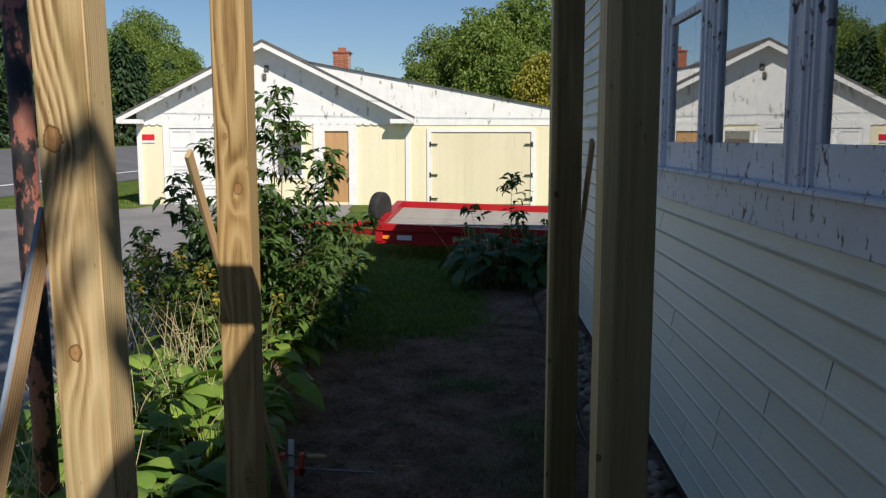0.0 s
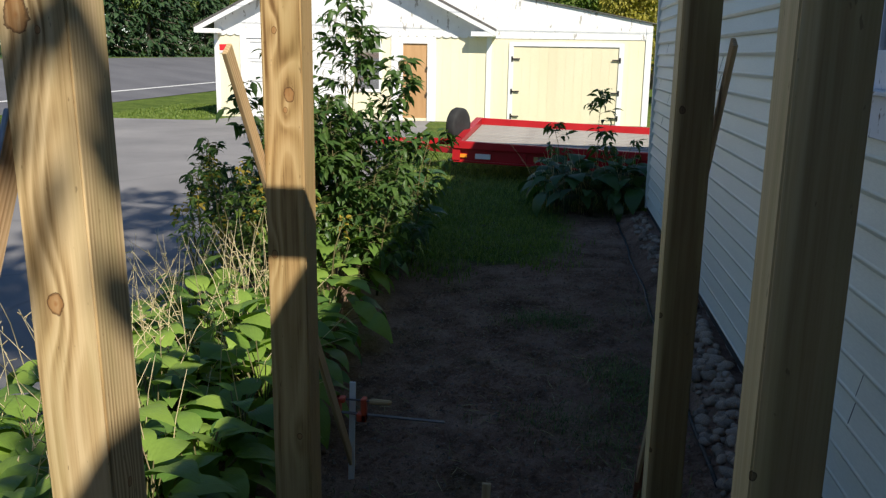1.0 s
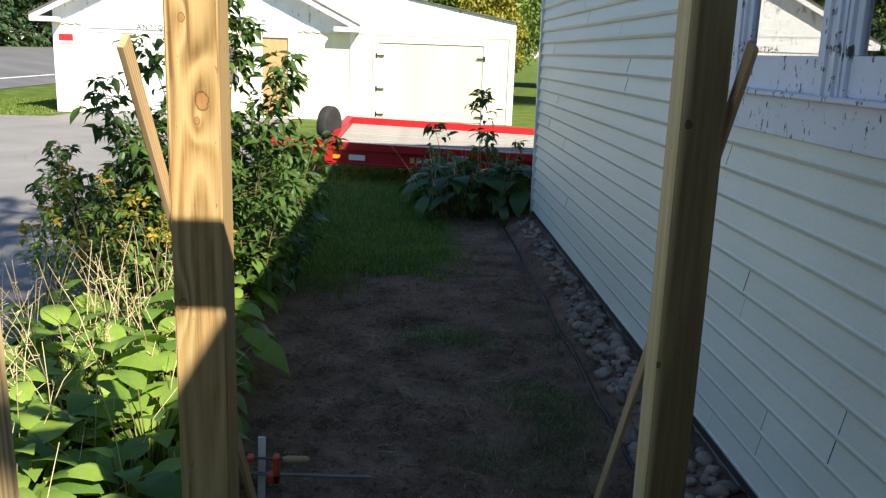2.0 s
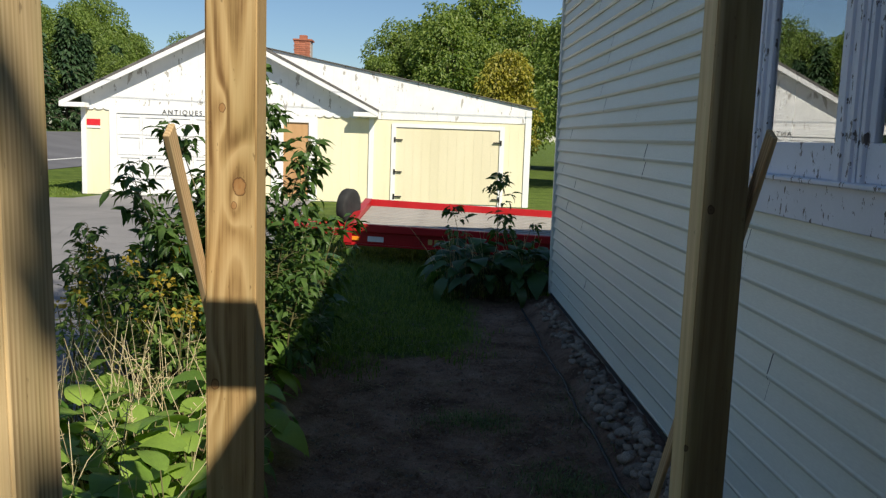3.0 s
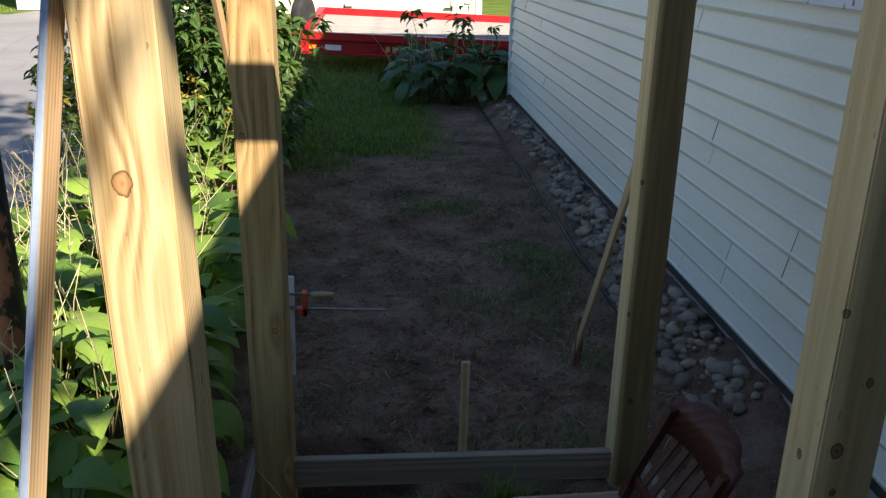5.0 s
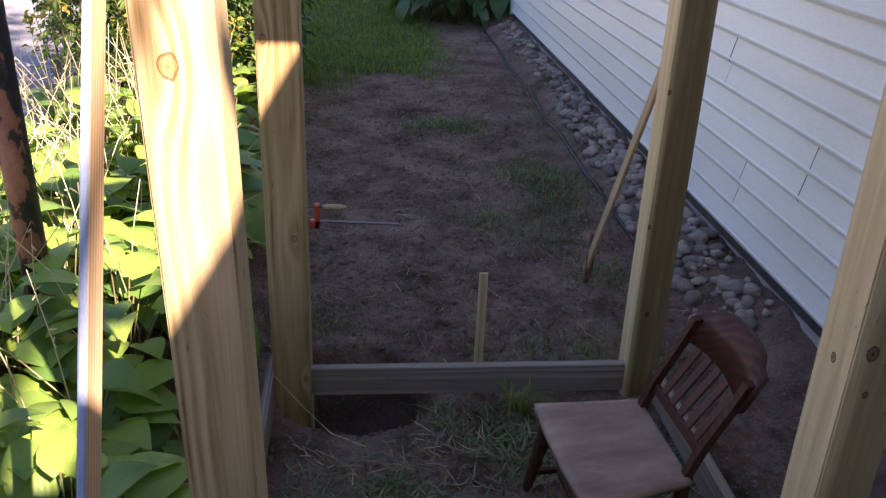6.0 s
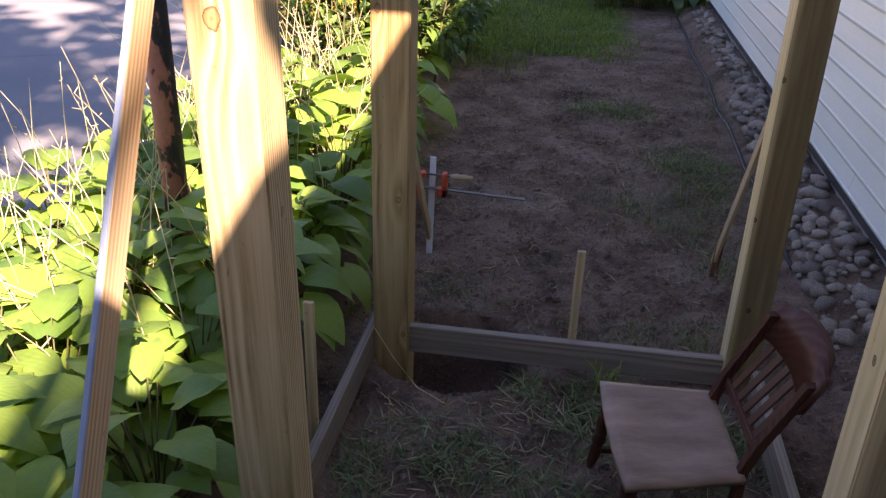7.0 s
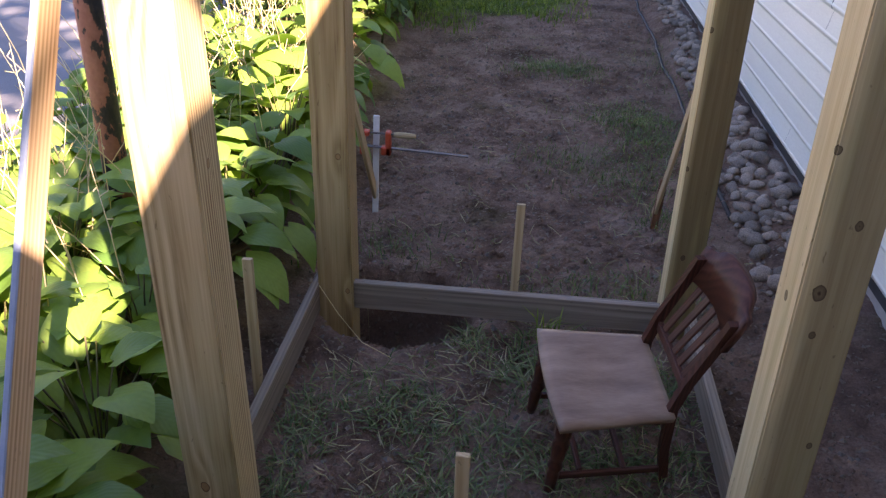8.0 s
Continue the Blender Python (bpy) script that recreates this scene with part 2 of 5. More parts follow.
M_MORTAR = plain("mortar", (0.4, 0.37, 0.33), (0.5, 0.46, 0.42))
M_SHINGLE = plain("grey_shingles", (0.09, 0.085, 0.08), (0.16, 0.15, 0.14), 4, 0.9, 0.5)
M_IRON = plain("black_iron", (0.02, 0.02, 0.02), (0.05, 0.045, 0.04), rough=0.6)
M_STEEL = plain("bar_steel", (0.12, 0.105, 0.095), (0.2, 0.18, 0.165), rough=0.55, metallic=0.7)
M_RED = plain("red_trailer_paint", (0.36, 0.008, 0.012), (0.44, 0.014, 0.018), 2, 0.38, 0.05)
M_REDTOOL = plain("orange_red_tool_paint", (0.55, 0.07, 0.03), (0.65, 0.1, 0.04), 9, 0.45)
M_SIGN = plain("red_sign", (0.62, 0.02, 0.03), (0.7, 0.03, 0.04), rough=0.4)
M_RUBBER = plain("tyre_rubber", (0.018, 0.018, 0.018), (0.035, 0.035, 0.034), rough=0.8)
M_DECK = wood("grey_deck_boards", (0.46, 0.43, 0.39), (0.36, 0.335, 0.30), (0.24, 0.22, 0.195))
M_AMBER = plain("amber_lens", (0.8, 0.25, 0.02), (0.85, 0.3, 0.03), rough=0.2)
M_PLATE = plain("white_plate", (0.75, 0.75, 0.75), (0.8, 0.8, 0.8), rough=0.4)
M_BARS = plain("dull_gold_marks", (0.45, 0.32, 0.1), (0.5, 0.36, 0.13))
M_INK = plain("black_letter_paint", (0.02, 0.02, 0.02), (0.04, 0.04, 0.04))
M_STAKE = wood("pale_stake_wood", (0.62, 0.47, 0.27), (0.50, 0.35, 0.18), (0.34, 0.22, 0.10))
M_BRACE = wood("raw_brace_wood", (0.58, 0.42, 0.24), (0.46, 0.31, 0.16), (0.31, 0.19, 0.09))
M_LEVEL = wood("blue_edged_brace_wood", (0.66, 0.48, 0.30), (0.55, 0.37, 0.20), (0.34, 0.2, 0.1), ((0.0, 0.045, 0.75, 0.012), (0.01, 0.045, 0.3, 0.014)))
# Blue tone holds the sky light on the brace's upper edge.
M_BLUE = plain("edge_sky_blue", (0.26, 0.34, 0.47), (0.40, 0.47, 0.58), 9, 0.6)
M_WHITEST = plain("white_stick_paint", (0.66, 0.66, 0.63), (0.76, 0.76, 0.73), 9)
M_BROWNST = wood("brown_stake_wood", (0.24, 0.11, 0.06), (0.18, 0.075, 0.04), (0.1, 0.04, 0.02))
M_SILLB = wood("grey_ground_board", (0.33, 0.27, 0.21), (0.26, 0.205, 0.155), (0.17, 0.13, 0.095), stain=0.1)
M_CHAIR = wood("dark_brown_varnished_wood", (0.115, 0.042, 0.026), (0.085, 0.030, 0.019), (0.05, 0.018, 0.012), rough=0.38)
M_SEAT = plain("worn_chair_seat_wood", (0.22, 0.135, 0.088), (0.42, 0.285, 0.195), 6.0, 0.48, 0.25, 60, stretch=(0.7, 2.2, 2.2))
M_STONE = plain("river_stone", (0.17, 0.13, 0.098), (0.40, 0.32, 0.25), 9, 0.85, 0.3, rand=0.4)
# Dark colour stands in for the lack of light inside the house.
M_DARKROOM = plain("room_wall_painted_dim", (0.10, 0.095, 0.09), (0.14, 0.13, 0.12))
M_BARK = plain("bark", (0.09, 0.07, 0.05), (0.17, 0.14, 0.11), 5, 0.95, 0.8, 30, stretch=(3, 3, 0.5))
M_STEM = plain("green_stem", (0.10, 0.09, 0.035), (0.17, 0.15, 0.06), 8)
M_LITTER = leafy("dry_grass_cuttings", (0.20, 0.19, 0.09), (0.52, 0.46, 0.29), 0.8, 0.2, "island")
M_STRAW = leafy("dry_straw", (0.54, 0.43, 0.25), (0.78, 0.68, 0.45), 0.7, 0.25, "island")
M_HOSTA = leafy("hosta_leaf", (0.075, 0.17, 0.036), (0.26, 0.38, 0.068), 0.42, 0.3, veins=True)
M_HOSTA_D = leafy("dark_hosta_leaf", (0.035, 0.085, 0.03), (0.075, 0.15, 0.045), 0.42, 0.3, veins=True)
M_SHRUB = leafy("shrub_leaf", (0.03, 0.075, 0.018), (0.095, 0.165, 0.04), 0.42, 0.3, "island")
M_GOLD = leafy("goldenrod_bloom", (0.30, 0.22, 0.03), (0.46, 0.34, 0.05), 0.7, 0.3, "island")
M_WEED = leafy("weed_leaf", (0.085, 0.16, 0.032), (0.21, 0.30, 0.065), 0.5, 0.3, "island")
M_GRASS = leafy("grass_blade", (0.08, 0.15, 0.026), (0.235, 0.30, 0.065), 0.5, 0.3, "island", tip=(0.3, 0.26, 0.12))
M_TRAMPLED = leafy("trampled_grass_blade", (0.05, 0.085, 0.025), (0.22, 0.27, 0.11), 0.6, 0.25, "island", 5.0, (0.42, 0.37, 0.22))
M_TREE = leafy("broadleaf_foliage", (0.08, 0.145, 0.03), (0.235, 0.30, 0.075), 0.5, 0.36, "island", 0.35)
M_TREE_Y = leafy("yellowing_foliage", (0.20, 0.21, 0.035), (0.40, 0.35, 0.06), 0.5, 0.3, "island", 0.35)
M_PINE = leafy("conifer_needles", (0.016, 0.045, 0.018), (0.045, 0.09, 0.03), 0.6, 0.12, "island", 0.4)


def glass_material():
    m, n, l, p = start("window_glass")
    p.inputs["Base Color"].default_value = (0.9, 0.93, 0.93, 1)
    p.inputs["Roughness"].default_value, p.inputs["IOR"].default_value = 0.0, 3.4
    p.inputs["Transmission Weight"].default_value = 1.0
    return m


def pipe_material():
    m, n, l, p = start("rusted_pipe_paint")
    nt = m.node_tree
    co = coord(nt)
    f = noi(nt, mapped(nt, co, (6, 6, 3)), 1.6, 6, 0.6)
    c = ramp(nt, f, [(0.42, (0.018, 0.018, 0.02)), (0.49, (0.05, 0.035, 0.032)), (0.51, (0.36, 0.13, 0.09)), (0.75, (0.46, 0.2, 0.14))])
    l.new(vary(nt, c, noi(nt, co, 60, 3), 0.25), p.inputs["Base Color"])
    p.inputs["Roughness"].default_value = 0.7
    bumped(nt, p, f, 0.4, 0.004)
    return m


M_GLASS, M_PIPE = glass_material(), pipe_material()


# ---- building helpers ----
def from_lists(name, verts, faces, smooth=False):
    me = bpy.data.meshes.new(name)
    me.from_pydata([tuple(v) for v in verts], [], faces)
    me.update()
    if smooth:
        me.polygons.foreach_set("use_smooth", [True] * len(me.polygons))
    return me


def part(name, shape, material, parent=None, label="", m=None):
    """Links a bmesh or mesh as one object under a thing or a part."""
    if isinstance(shape, bmesh.types.BMesh):
        me = bpy.data.meshes.new(name)
        shape.to_mesh(me)
        shape.free()
    else:
        me = shape
    if material and not me.materials:
        me.materials.append(material)
    ob = new(name, me)
    ob.parent = parent
    if m is not None:
        ob.matrix_basis = m
    return tagged(ob, label)


def thing(name, m, label, category, group="", kind=""):
    ob = new(name)
    ob.empty_display_size = 0.1
    ob.matrix_basis = m
    return tagged(ob, label, category, group, kind)


def block(x0, y0, z0, x1, y1, z1, bevel=0.0, segments=1):
    bm = bmesh.new()
    bmesh.ops.create_cube(bm, size=1.0)
    for v in bm.verts:
        v.co = Vector(((x0 + x1) / 2 + v.co.x * (x1 - x0), (y0 + y1) / 2 + v.co.y * (y1 - y0), (z0 + z1) / 2 + v.co.z * (z1 - z0)))
    if bevel:
        bmesh.ops.bevel(bm, geom=bm.edges[:], offset=bevel, segments=segments, affect="EDGES")
    return bm


def join(*bms):
    out = bmesh.new()
    for b in bms:
        me = bpy.data.meshes.new("tmp")
        b.to_mesh(me)
        b.free()
        out.from_mesh(me)
        bpy.data.meshes.remove(me)
    return out


def along(p, q, roll=0.0):
    """The pose of a piece whose own z runs from p to q and whose x keeps to the world's x."""
    p, q = Vector(p), Vector(q)
    z = (q - p).normalized()
    side = Vector((1, 0, 0)) if abs(z.x) < 0.8 else Vector((0, -1, 0))
    y = z.cross(side).normalized()
    x = y.cross(z)
    m = Matrix((x, y, z)).transposed().to_4x4()
    return Matrix.Translation(p) @ m @ pose(0, 0, 0, 0, 0, roll)


def bar(name, p, q, w, d, material, parent, label="", roll=0.0, bevel=0.003):
    return part(name, block(-w / 2, -d / 2, 0, w / 2, d / 2, (Vector(q) - Vector(p)).length, bevel), material, parent, label, along(p, q, roll))


def lathe(profile, n=16, smooth=True):
    """Turned about z: profile of (radius, z)."""
    verts, faces = [], []
    for r, z in profile:
        for i in range(n):
            a = 2 * math.pi * i / n
            verts.append((r * math.cos(a), r * math.sin(a), z))
    for k in range(len(profile) - 1):
        for i in range(n):
            j = (i + 1) % n
            faces.append((k * n + i, k * n + j, (k + 1) * n + j, (k + 1) * n + i))
    faces.append(tuple(range(n))[::-1])
    faces.append(tuple(range((len(profile) - 1) * n, len(profile) * n)))
    return from_lists("turned", verts, faces, smooth)


def tube(points, radius, n=8):
    """A tube with a tapering radius along points."""
    pts = [Vector(p) for p in points]
    verts, faces = [], []
    for i, p in enumerate(pts):
        d = (pts[min(i + 1, len(pts) - 1)] - pts[max(i - 1, 0)]).normalized()
        a = d.orthogonal().normalized()
        b = d.cross(a)
        r = radius[i] if isinstance(radius, (list, tuple)) else radius
        for k in range(n):
            t = 2 * math.pi * k / n
            verts.append(p + a * (r * math.cos(t)) + b * (r * math.sin(t)))
    for i in range(len(pts) - 1):
        for k in range(n):
            j = (k + 1) % n
            faces.append((i * n + k, i * n + j, (i + 1) * n + j, (i + 1) * n + k))
    faces.append(tuple(range(n))[::-1])
    faces.append(tuple(range((len(pts) - 1) * n, len(pts) * n)))
    return verts, faces


def tubes(name, runs, n=6):
    verts, faces = [], []
    for pts, r in runs:
        v, f = tube(pts, r, n)
        k = len(verts)
        verts += v
        faces += [tuple(i + k for i in q) for q in f]
    return from_lists(name, verts, faces, True)


def prism(points, depth0, depth1):
    """A polygon in x, z carried along y."""
    n = len(points)
    verts = [(x, depth0, z) for x, z in points] + [(x, depth1, z) for x, z in points]
    faces = [tuple(range(n)), tuple(range(2 * n - 1, n - 1, -1))] + [(i, i + n, (i + 1) % n + n, (i + 1) % n) for i in range(n)]
    me = from_lists("prism", verts, faces)
    bm = bmesh.new()
    bm.from_mesh(me)
    bpy.data.meshes.remove(me)
    bmesh.ops.recalc_face_normals(bm, faces=bm.faces)
    return bm


# ---- ground ----
def smooth(a, b, v):
    t = min(1.0, max(0.0, (v - a) / (b - a)))
    return t * t * (3 - 2 * t)


def height(x, y):
    """The lie of the land: flat by the house, a bank under the road, a dug hole by one post."""
    h = 1.75 * smooth(-16.0, -33.0, x) if x < -16 else 0.0
    if -4 < x < 3 and 0 < y < 20:
        w = smooth(-4, -2.6, x) * smooth(20, 14, y)
        h += w * (0.035 * noise.noise((x * 1.1, y * 1.1, 0.0)) + 0.02 * noise.noise((x * 4, y * 4, 3.0)) + 0.02 * noise.noise((x * 9, y * 9, 5.0)) + 0.012 * noise.noise((x * 23, y * 23, 1.0)))
        h -= 1.2 * math.exp(-(((x + 0.71) / 0.33) ** 2 + ((y - 4.2) / 0.31) ** 2) ** 5)
        h -= 0.03 * smooth(0.15, 0.0, abs(x - 1.08)) * smooth(4.5, 5.5, y) * smooth(15, 13, y)
        h += 0.05 * smooth(-1.1, -1.5, x) * w + 0.16 * smooth(0.95, 1.45, x) * smooth(3.2, 4.6, y) * smooth(15, 13.2, y)
    return h - 0.02


def spread(fine0, fine1, step, reach):
    c = list(np.arange(fine0, fine1, step))
    a, s = fine0, step
    left = []
    while a > -reach:
        s *= 1.22
        a -= s
        left.append(a)
    b, s, right = fine1, step, [fine1]
    while b < reach:
        s *= 1.22
        b += s
        right.append(b)
    return left[::-1] + c + right


def build_ground():
    xs = spread(-1.5, 1.6, 0.022, 1500)
    ys = spread(2.0, 13.0, 0.03, 1500)
    verts = [(x, y, height(x, y)) for y in ys for x in xs]
    w = len(xs)
    faces = [(j * w + i, j * w + i + 1, (j + 1) * w + i + 1, (j + 1) * w + i) for j in range(len(ys) - 1) for i in range(w - 1)]
    tagged(part("ground", from_lists("ground", verts, faces, True), M_SOIL), "bare trampled soil and rough grass beside the house", "ground", kind="structure")


def sheet(name, rows, lift, material, label, category, parent=None):
    """A strip between two edges, draped on the land; rows of (x0, y0, x1, y1)."""
    verts, faces, n = [], [], 14
    for x0, y0, x1, y1 in rows:
        for i in range(n + 1):
            x, y = x0 + (x1 - x0) * i / n, y0 + (y1 - y0) * i / n
            verts.append((x, y, height(x, y) + lift))
    for j in range(len(rows) - 1):
        for i in range(n):
            a = j * (n + 1) + i
            faces.append((a, a + 1, a + n + 2, a + n + 1))
    ob = part(name, from_lists(name, verts, faces, True), material, parent)
    return tagged(ob, label, category, kind="structure")


build_ground()
sheet("driveway", [(-16.2, -30, -3.0, -30), (-16.2, 0, -2.95, 0), (-16.2, 6, -2.95, 6), (-16.4, 14, -3.3, 14), (-17.0, 20, -3.6, 20), (-17.5, 28.7, -4.0, 28.7), (-11.8, 29.4, -4.2, 29.4), (-11.4, 31.5, -4.3, 31.5)],
      0.03, M_ASPHALT, "worn grey asphalt driveway with fine cracks", "driveway")
ROAD = [(-30.5 - 0.02 * y, y, -18.0 - 0.02 * y, y) for y in range(-120, 400, 10)]
road = sheet("road", ROAD, 0.03, M_ROAD, "dark grey asphalt road with a white edge line", "road")
sheet("trim_edge_line", [(-20.2 - 0.02 * y, y, -20.0 - 0.02 * y, y) for y in range(-120, 400, 10)], 0.045, M_LINE, "white painted road edge line", "road marking")


# ---- house ----
WX, Y0, Y1, TOP, EXPO, BOT = 1.5, -4.4, 13.42, 4.80, 0.154, 0.238
WIN0, WIN1, WZ0, WZ1 = 1.75, 6.22, 2.06, 4.1


def build_house():
    wall = part("wall_west", join(block(WX + 0.02, Y0, -0.2, WX + 0.2, WIN0, TOP), block(WX + 0.02, WIN1, -0.2, WX + 0.2, Y1, TOP),
                                  block(WX + 0.02, WIN0, -0.2, WX + 0.2, WIN1, WZ0), block(WX + 0.02, WIN0, WZ1, WX + 0.2, WIN1, TOP)), M_SHEATH)
    tagged(wall, "house wall clad in cream lap siding", "wall", kind="structure")
    part("wall_north", block(WX + 0.2, Y1 - 0.2, -0.2, 9.5, Y1, TOP), M_SIDING)
    part("wall_south", block(WX + 0.2, Y0, -0.2, 9.5, Y0 + 0.2, TOP), M_SIDING)
    part("wall_east", block(9.5, Y0, -0.2, 9.7, Y1, TOP), M_SIDING)
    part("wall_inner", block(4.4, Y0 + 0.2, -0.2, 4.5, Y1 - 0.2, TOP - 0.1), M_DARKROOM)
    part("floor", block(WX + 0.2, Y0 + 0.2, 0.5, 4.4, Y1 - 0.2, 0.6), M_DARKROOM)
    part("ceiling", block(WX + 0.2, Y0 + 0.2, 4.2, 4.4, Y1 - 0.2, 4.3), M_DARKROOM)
    for n in ("wall_north", "wall_south", "wall_east", "wall_inner", "floor", "ceiling"):
        tagged(bpy.data.objects[n], "plain closing surface of the house", n.split("_")[0], kind="structure")
    # Unseen stepped wall behind the porch, shaped to cut sky light and pass sun.
    part("wall_wing", join(block(-4.0, -0.75, -0.2, -0.5, -0.55, 5.4), block(-0.5, -0.75, -0.2, 0.55, -0.55, 3.3), block(0.55, -0.75, -0.2, WX - 0.03, -0.55, 4.15)), M_SHEATH)
    tagged(bpy.data.objects["wall_wing"], "unseen dark wall added to cut light behind the porch", "wall", kind="structure")
    roof = part("roof", prism([(1.15, TOP), (10.05, TOP), (10.05, TOP + 0.05), (5.6, TOP + 0.7), (1.15, TOP + 0.05)], Y0 - 0.1, Y1 + 0.28), M_SHINGLE)
    tagged(roof, "grey shingled house roof with a narrow eave", "roof", kind="structure")
    part("corner_post", block(WX - 0.045, Y1 - 0.05, BOT - 0.02, WX + 0.06, Y1 + 0.03, TOP - 0.005, 0.006), M_CORNER, wall)
    part("starter_strip", block(WX - 0.016, Y0, BOT - 0.05, WX + 0.015, Y1 - 0.05, BOT - 0.003), M_JOINT, wall)
    base = part("foundation", block(WX + 0.012, Y0, -0.25, WX + 0.06, Y1 - 0.06, BOT - 0.05), M_MORTAR)
    tagged(base, "low grey house foundation", "foundation", kind="structure")
    return wall


def siding_mesh(length):
    """One lap of siding: its lower edge stands proud, with a lip turned under."""
    prof = [(0.016, EXPO + 0.012), (0.008, EXPO + 0.012), (-0.020, 0.036), (-0.0245, 0.029), (-0.0255, 0.022), (-0.014, 0.0), (-0.002, 0.003), (0.012, 0.008)]
    n = len(prof)
    verts = [(x, 0.0, z) for x, z in prof] + [(x, length, z) for x, z in prof]
    faces = [(i, i + n, i + 1 + n, i + 1) for i in range(n - 1)] + [tuple(range(n)), tuple(range(2 * n - 1, n - 1, -1))]
    return from_lists("siding_lap", verts, faces)


def side_house(wall):
    rng = random.Random(4)
    shared = {}
    courses = int((TOP - BOT) / EXPO) + 1
    known = {0: [6.02], 1: [5.36, 11.9], 2: [5.33], 3: [4.67, 10.9], 4: [4.62], 5: [3.94, 5.75, 12.3], 6: [3.89, 5.74], 7: [3.27, 11.3], 8: [3.24, 12.4], 9: [6.2], 10: [6.18, 11.9], 11: [12.9], 12: [8.63], 13: [8.6]}
    for k in range(courses):
        z = BOT + k * EXPO
        cuts = known.get(k, [])
        if not cuts:
            y = 2.4 + rng.random() * 3
            while y < Y1 - 0.5:
                cuts.append(round(y, 2))
                y += rng.choice((5.2, 6.1, 7.3))
        ends = [Y0] + sorted(cuts) + [Y1 - 0.05]
        spans = list(zip(ends, ends[1:]))
        if z + EXPO > WZ0 + 0.15 and z < WZ1:
            spans = [(a, min(b, WIN0)) for a, b in spans if a < WIN0] + [(max(a, WIN1), b) for a, b in spans if b > WIN1]
        for i, (a, b) in enumerate(spans):
            n = round(b - a - 0.002, 2)
            if n < 0.03:
                continue
            if n not in shared:
                shared[n] = siding_mesh(n)
            skew = rng.uniform(-0.0015, 0.0015)
            part("siding_lap", shared[n], M_SIDING, wall, "", Matrix.Translation((WX + skew + (0.0008 if i % 2 else 0), a, z)))
            if i and (a > WIN1 + 0.1 or k < 12):
                part("lap_joint", prism([(WX - 0.014, z + 0.001), (WX - 0.024, z + 0.02), (WX + 0.003, z + EXPO * 0.95), (WX + 0.012, z + EXPO * 0.95), (WX - 0.01, z + 0.004)], a - 0.0028, a + 0.0028), M_JOINT, wall)


def window(idx, y0, y1):
    """A sash window in the long sill: frame, sash rails and stiles, meeting rail, panes."""
    w = thing("window_%d" % idx, pose(0, 0, 0), "old white window with badly peeling paint", "window", kind="structure")
    x = WX
    part("window_frame", join(block(x - 0.03, y0, WZ0 + 0.19, x + 0.16, y0 + 0.03, WZ1), block(x - 0.03, y1 - 0.03, WZ0 + 0.19, x + 0.16, y1, WZ1),
                              block(x - 0.03, y0 + 0.03, WZ1 - 0.06, x + 0.16, y1 - 0.03, WZ1)), M_PEEL, w)
    a, b = y0 + 0.03, y1 - 0.03
    z0, zm, z1 = WZ0 + 0.19, 3.22, WZ1 - 0.06
    part("lower_sash", join(block(x - 0.012, a, z0, x + 0.028, b, z0 + 0.17, 0.004), block(x - 0.012, a, z0 + 0.17, x + 0.028, a + 0.05, zm, 0.004),
                            block(x - 0.012, b - 0.05, z0 + 0.17, x + 0.028, b, zm, 0.004), block(x - 0.012, a, zm - 0.02, x + 0.028, b, zm + 0.03, 0.004)), M_PEEL, w)
    part("upper_sash", join(block(x - 0.02, a, zm + 0.032, x + 0.008, a + 0.05, z1), block(x - 0.02, b - 0.05, zm + 0.032, x + 0.008, b, z1), block(x - 0.02, a, z1 - 0.06, x + 0.008, b, z1)), M_PEEL, w)
    for za, zb, xx in ((z0 + 0.16, zm, 0.008), (zm + 0.03, z1 - 0.05, -0.006)):
        pane = part("pane", block(x + xx, a + 0.045, za, x + xx + 0.004, b - 0.045, zb), M_GLASS, w, "clear reflecting glass pane")
        pane.visible_shadow = False


house_wall = build_house()
side_house(house_wall)
window(1, 5.17, 6.13)
window(2, 3.76, 4.98)
window(3, 2.28, 3.52)
trim = thing("trim", pose(0, 0, 0), "peeling white window sill, apron and mullions", "trim", kind="structure")
part("apron", block(WX - 0.045, 1.75, WZ0 - 0.02, WX + 0.02, 6.2, WZ0 + 0.165, 0.004), M_PEEL, trim)
part("sill", block(WX - 0.085, 1.7, WZ0 + 0.165, WX + 0.16, 6.22, WZ0 + 0.19, 0.006), M_PEEL, trim)
for a, b in ((4.985, 5.165), (3.525, 3.755), (1.80, 2.275)):
    part("mullion", join(block(WX - 0.035, a, WZ0 + 0.19, WX + 0.16, b, WZ1), block(WX - 0.05, a + 0.03, WZ0 + 0.19, WX - 0.035, a + 0.06, WZ1), block(WX - 0.05, b - 0.06, WZ0 + 0.19, WX - 0.035, b - 0.03, WZ1)), M_PEEL, trim)
part("casing", block(WX - 0.04, 6.135, WZ0 + 0.19, WX + 0.02, 6.215, WZ1 + 0.08, 0.003), M_PEEL, trim)
part("head_casing", block(WX - 0.04, 1.75, WZ1, WX + 0.02, 6.135, WZ1 + 0.08, 0.003), M_PEEL, trim)


# ---- garage ----
GY = 31.58
GABLE = (-12.3, -7.44, -2.15)


def roofline(x):
    g = 5.87 - 0.497 * abs(x + 7.44)
    return max(g, 5.06 - 0.187 * (x + 4.77)) if x > -7.0 else g


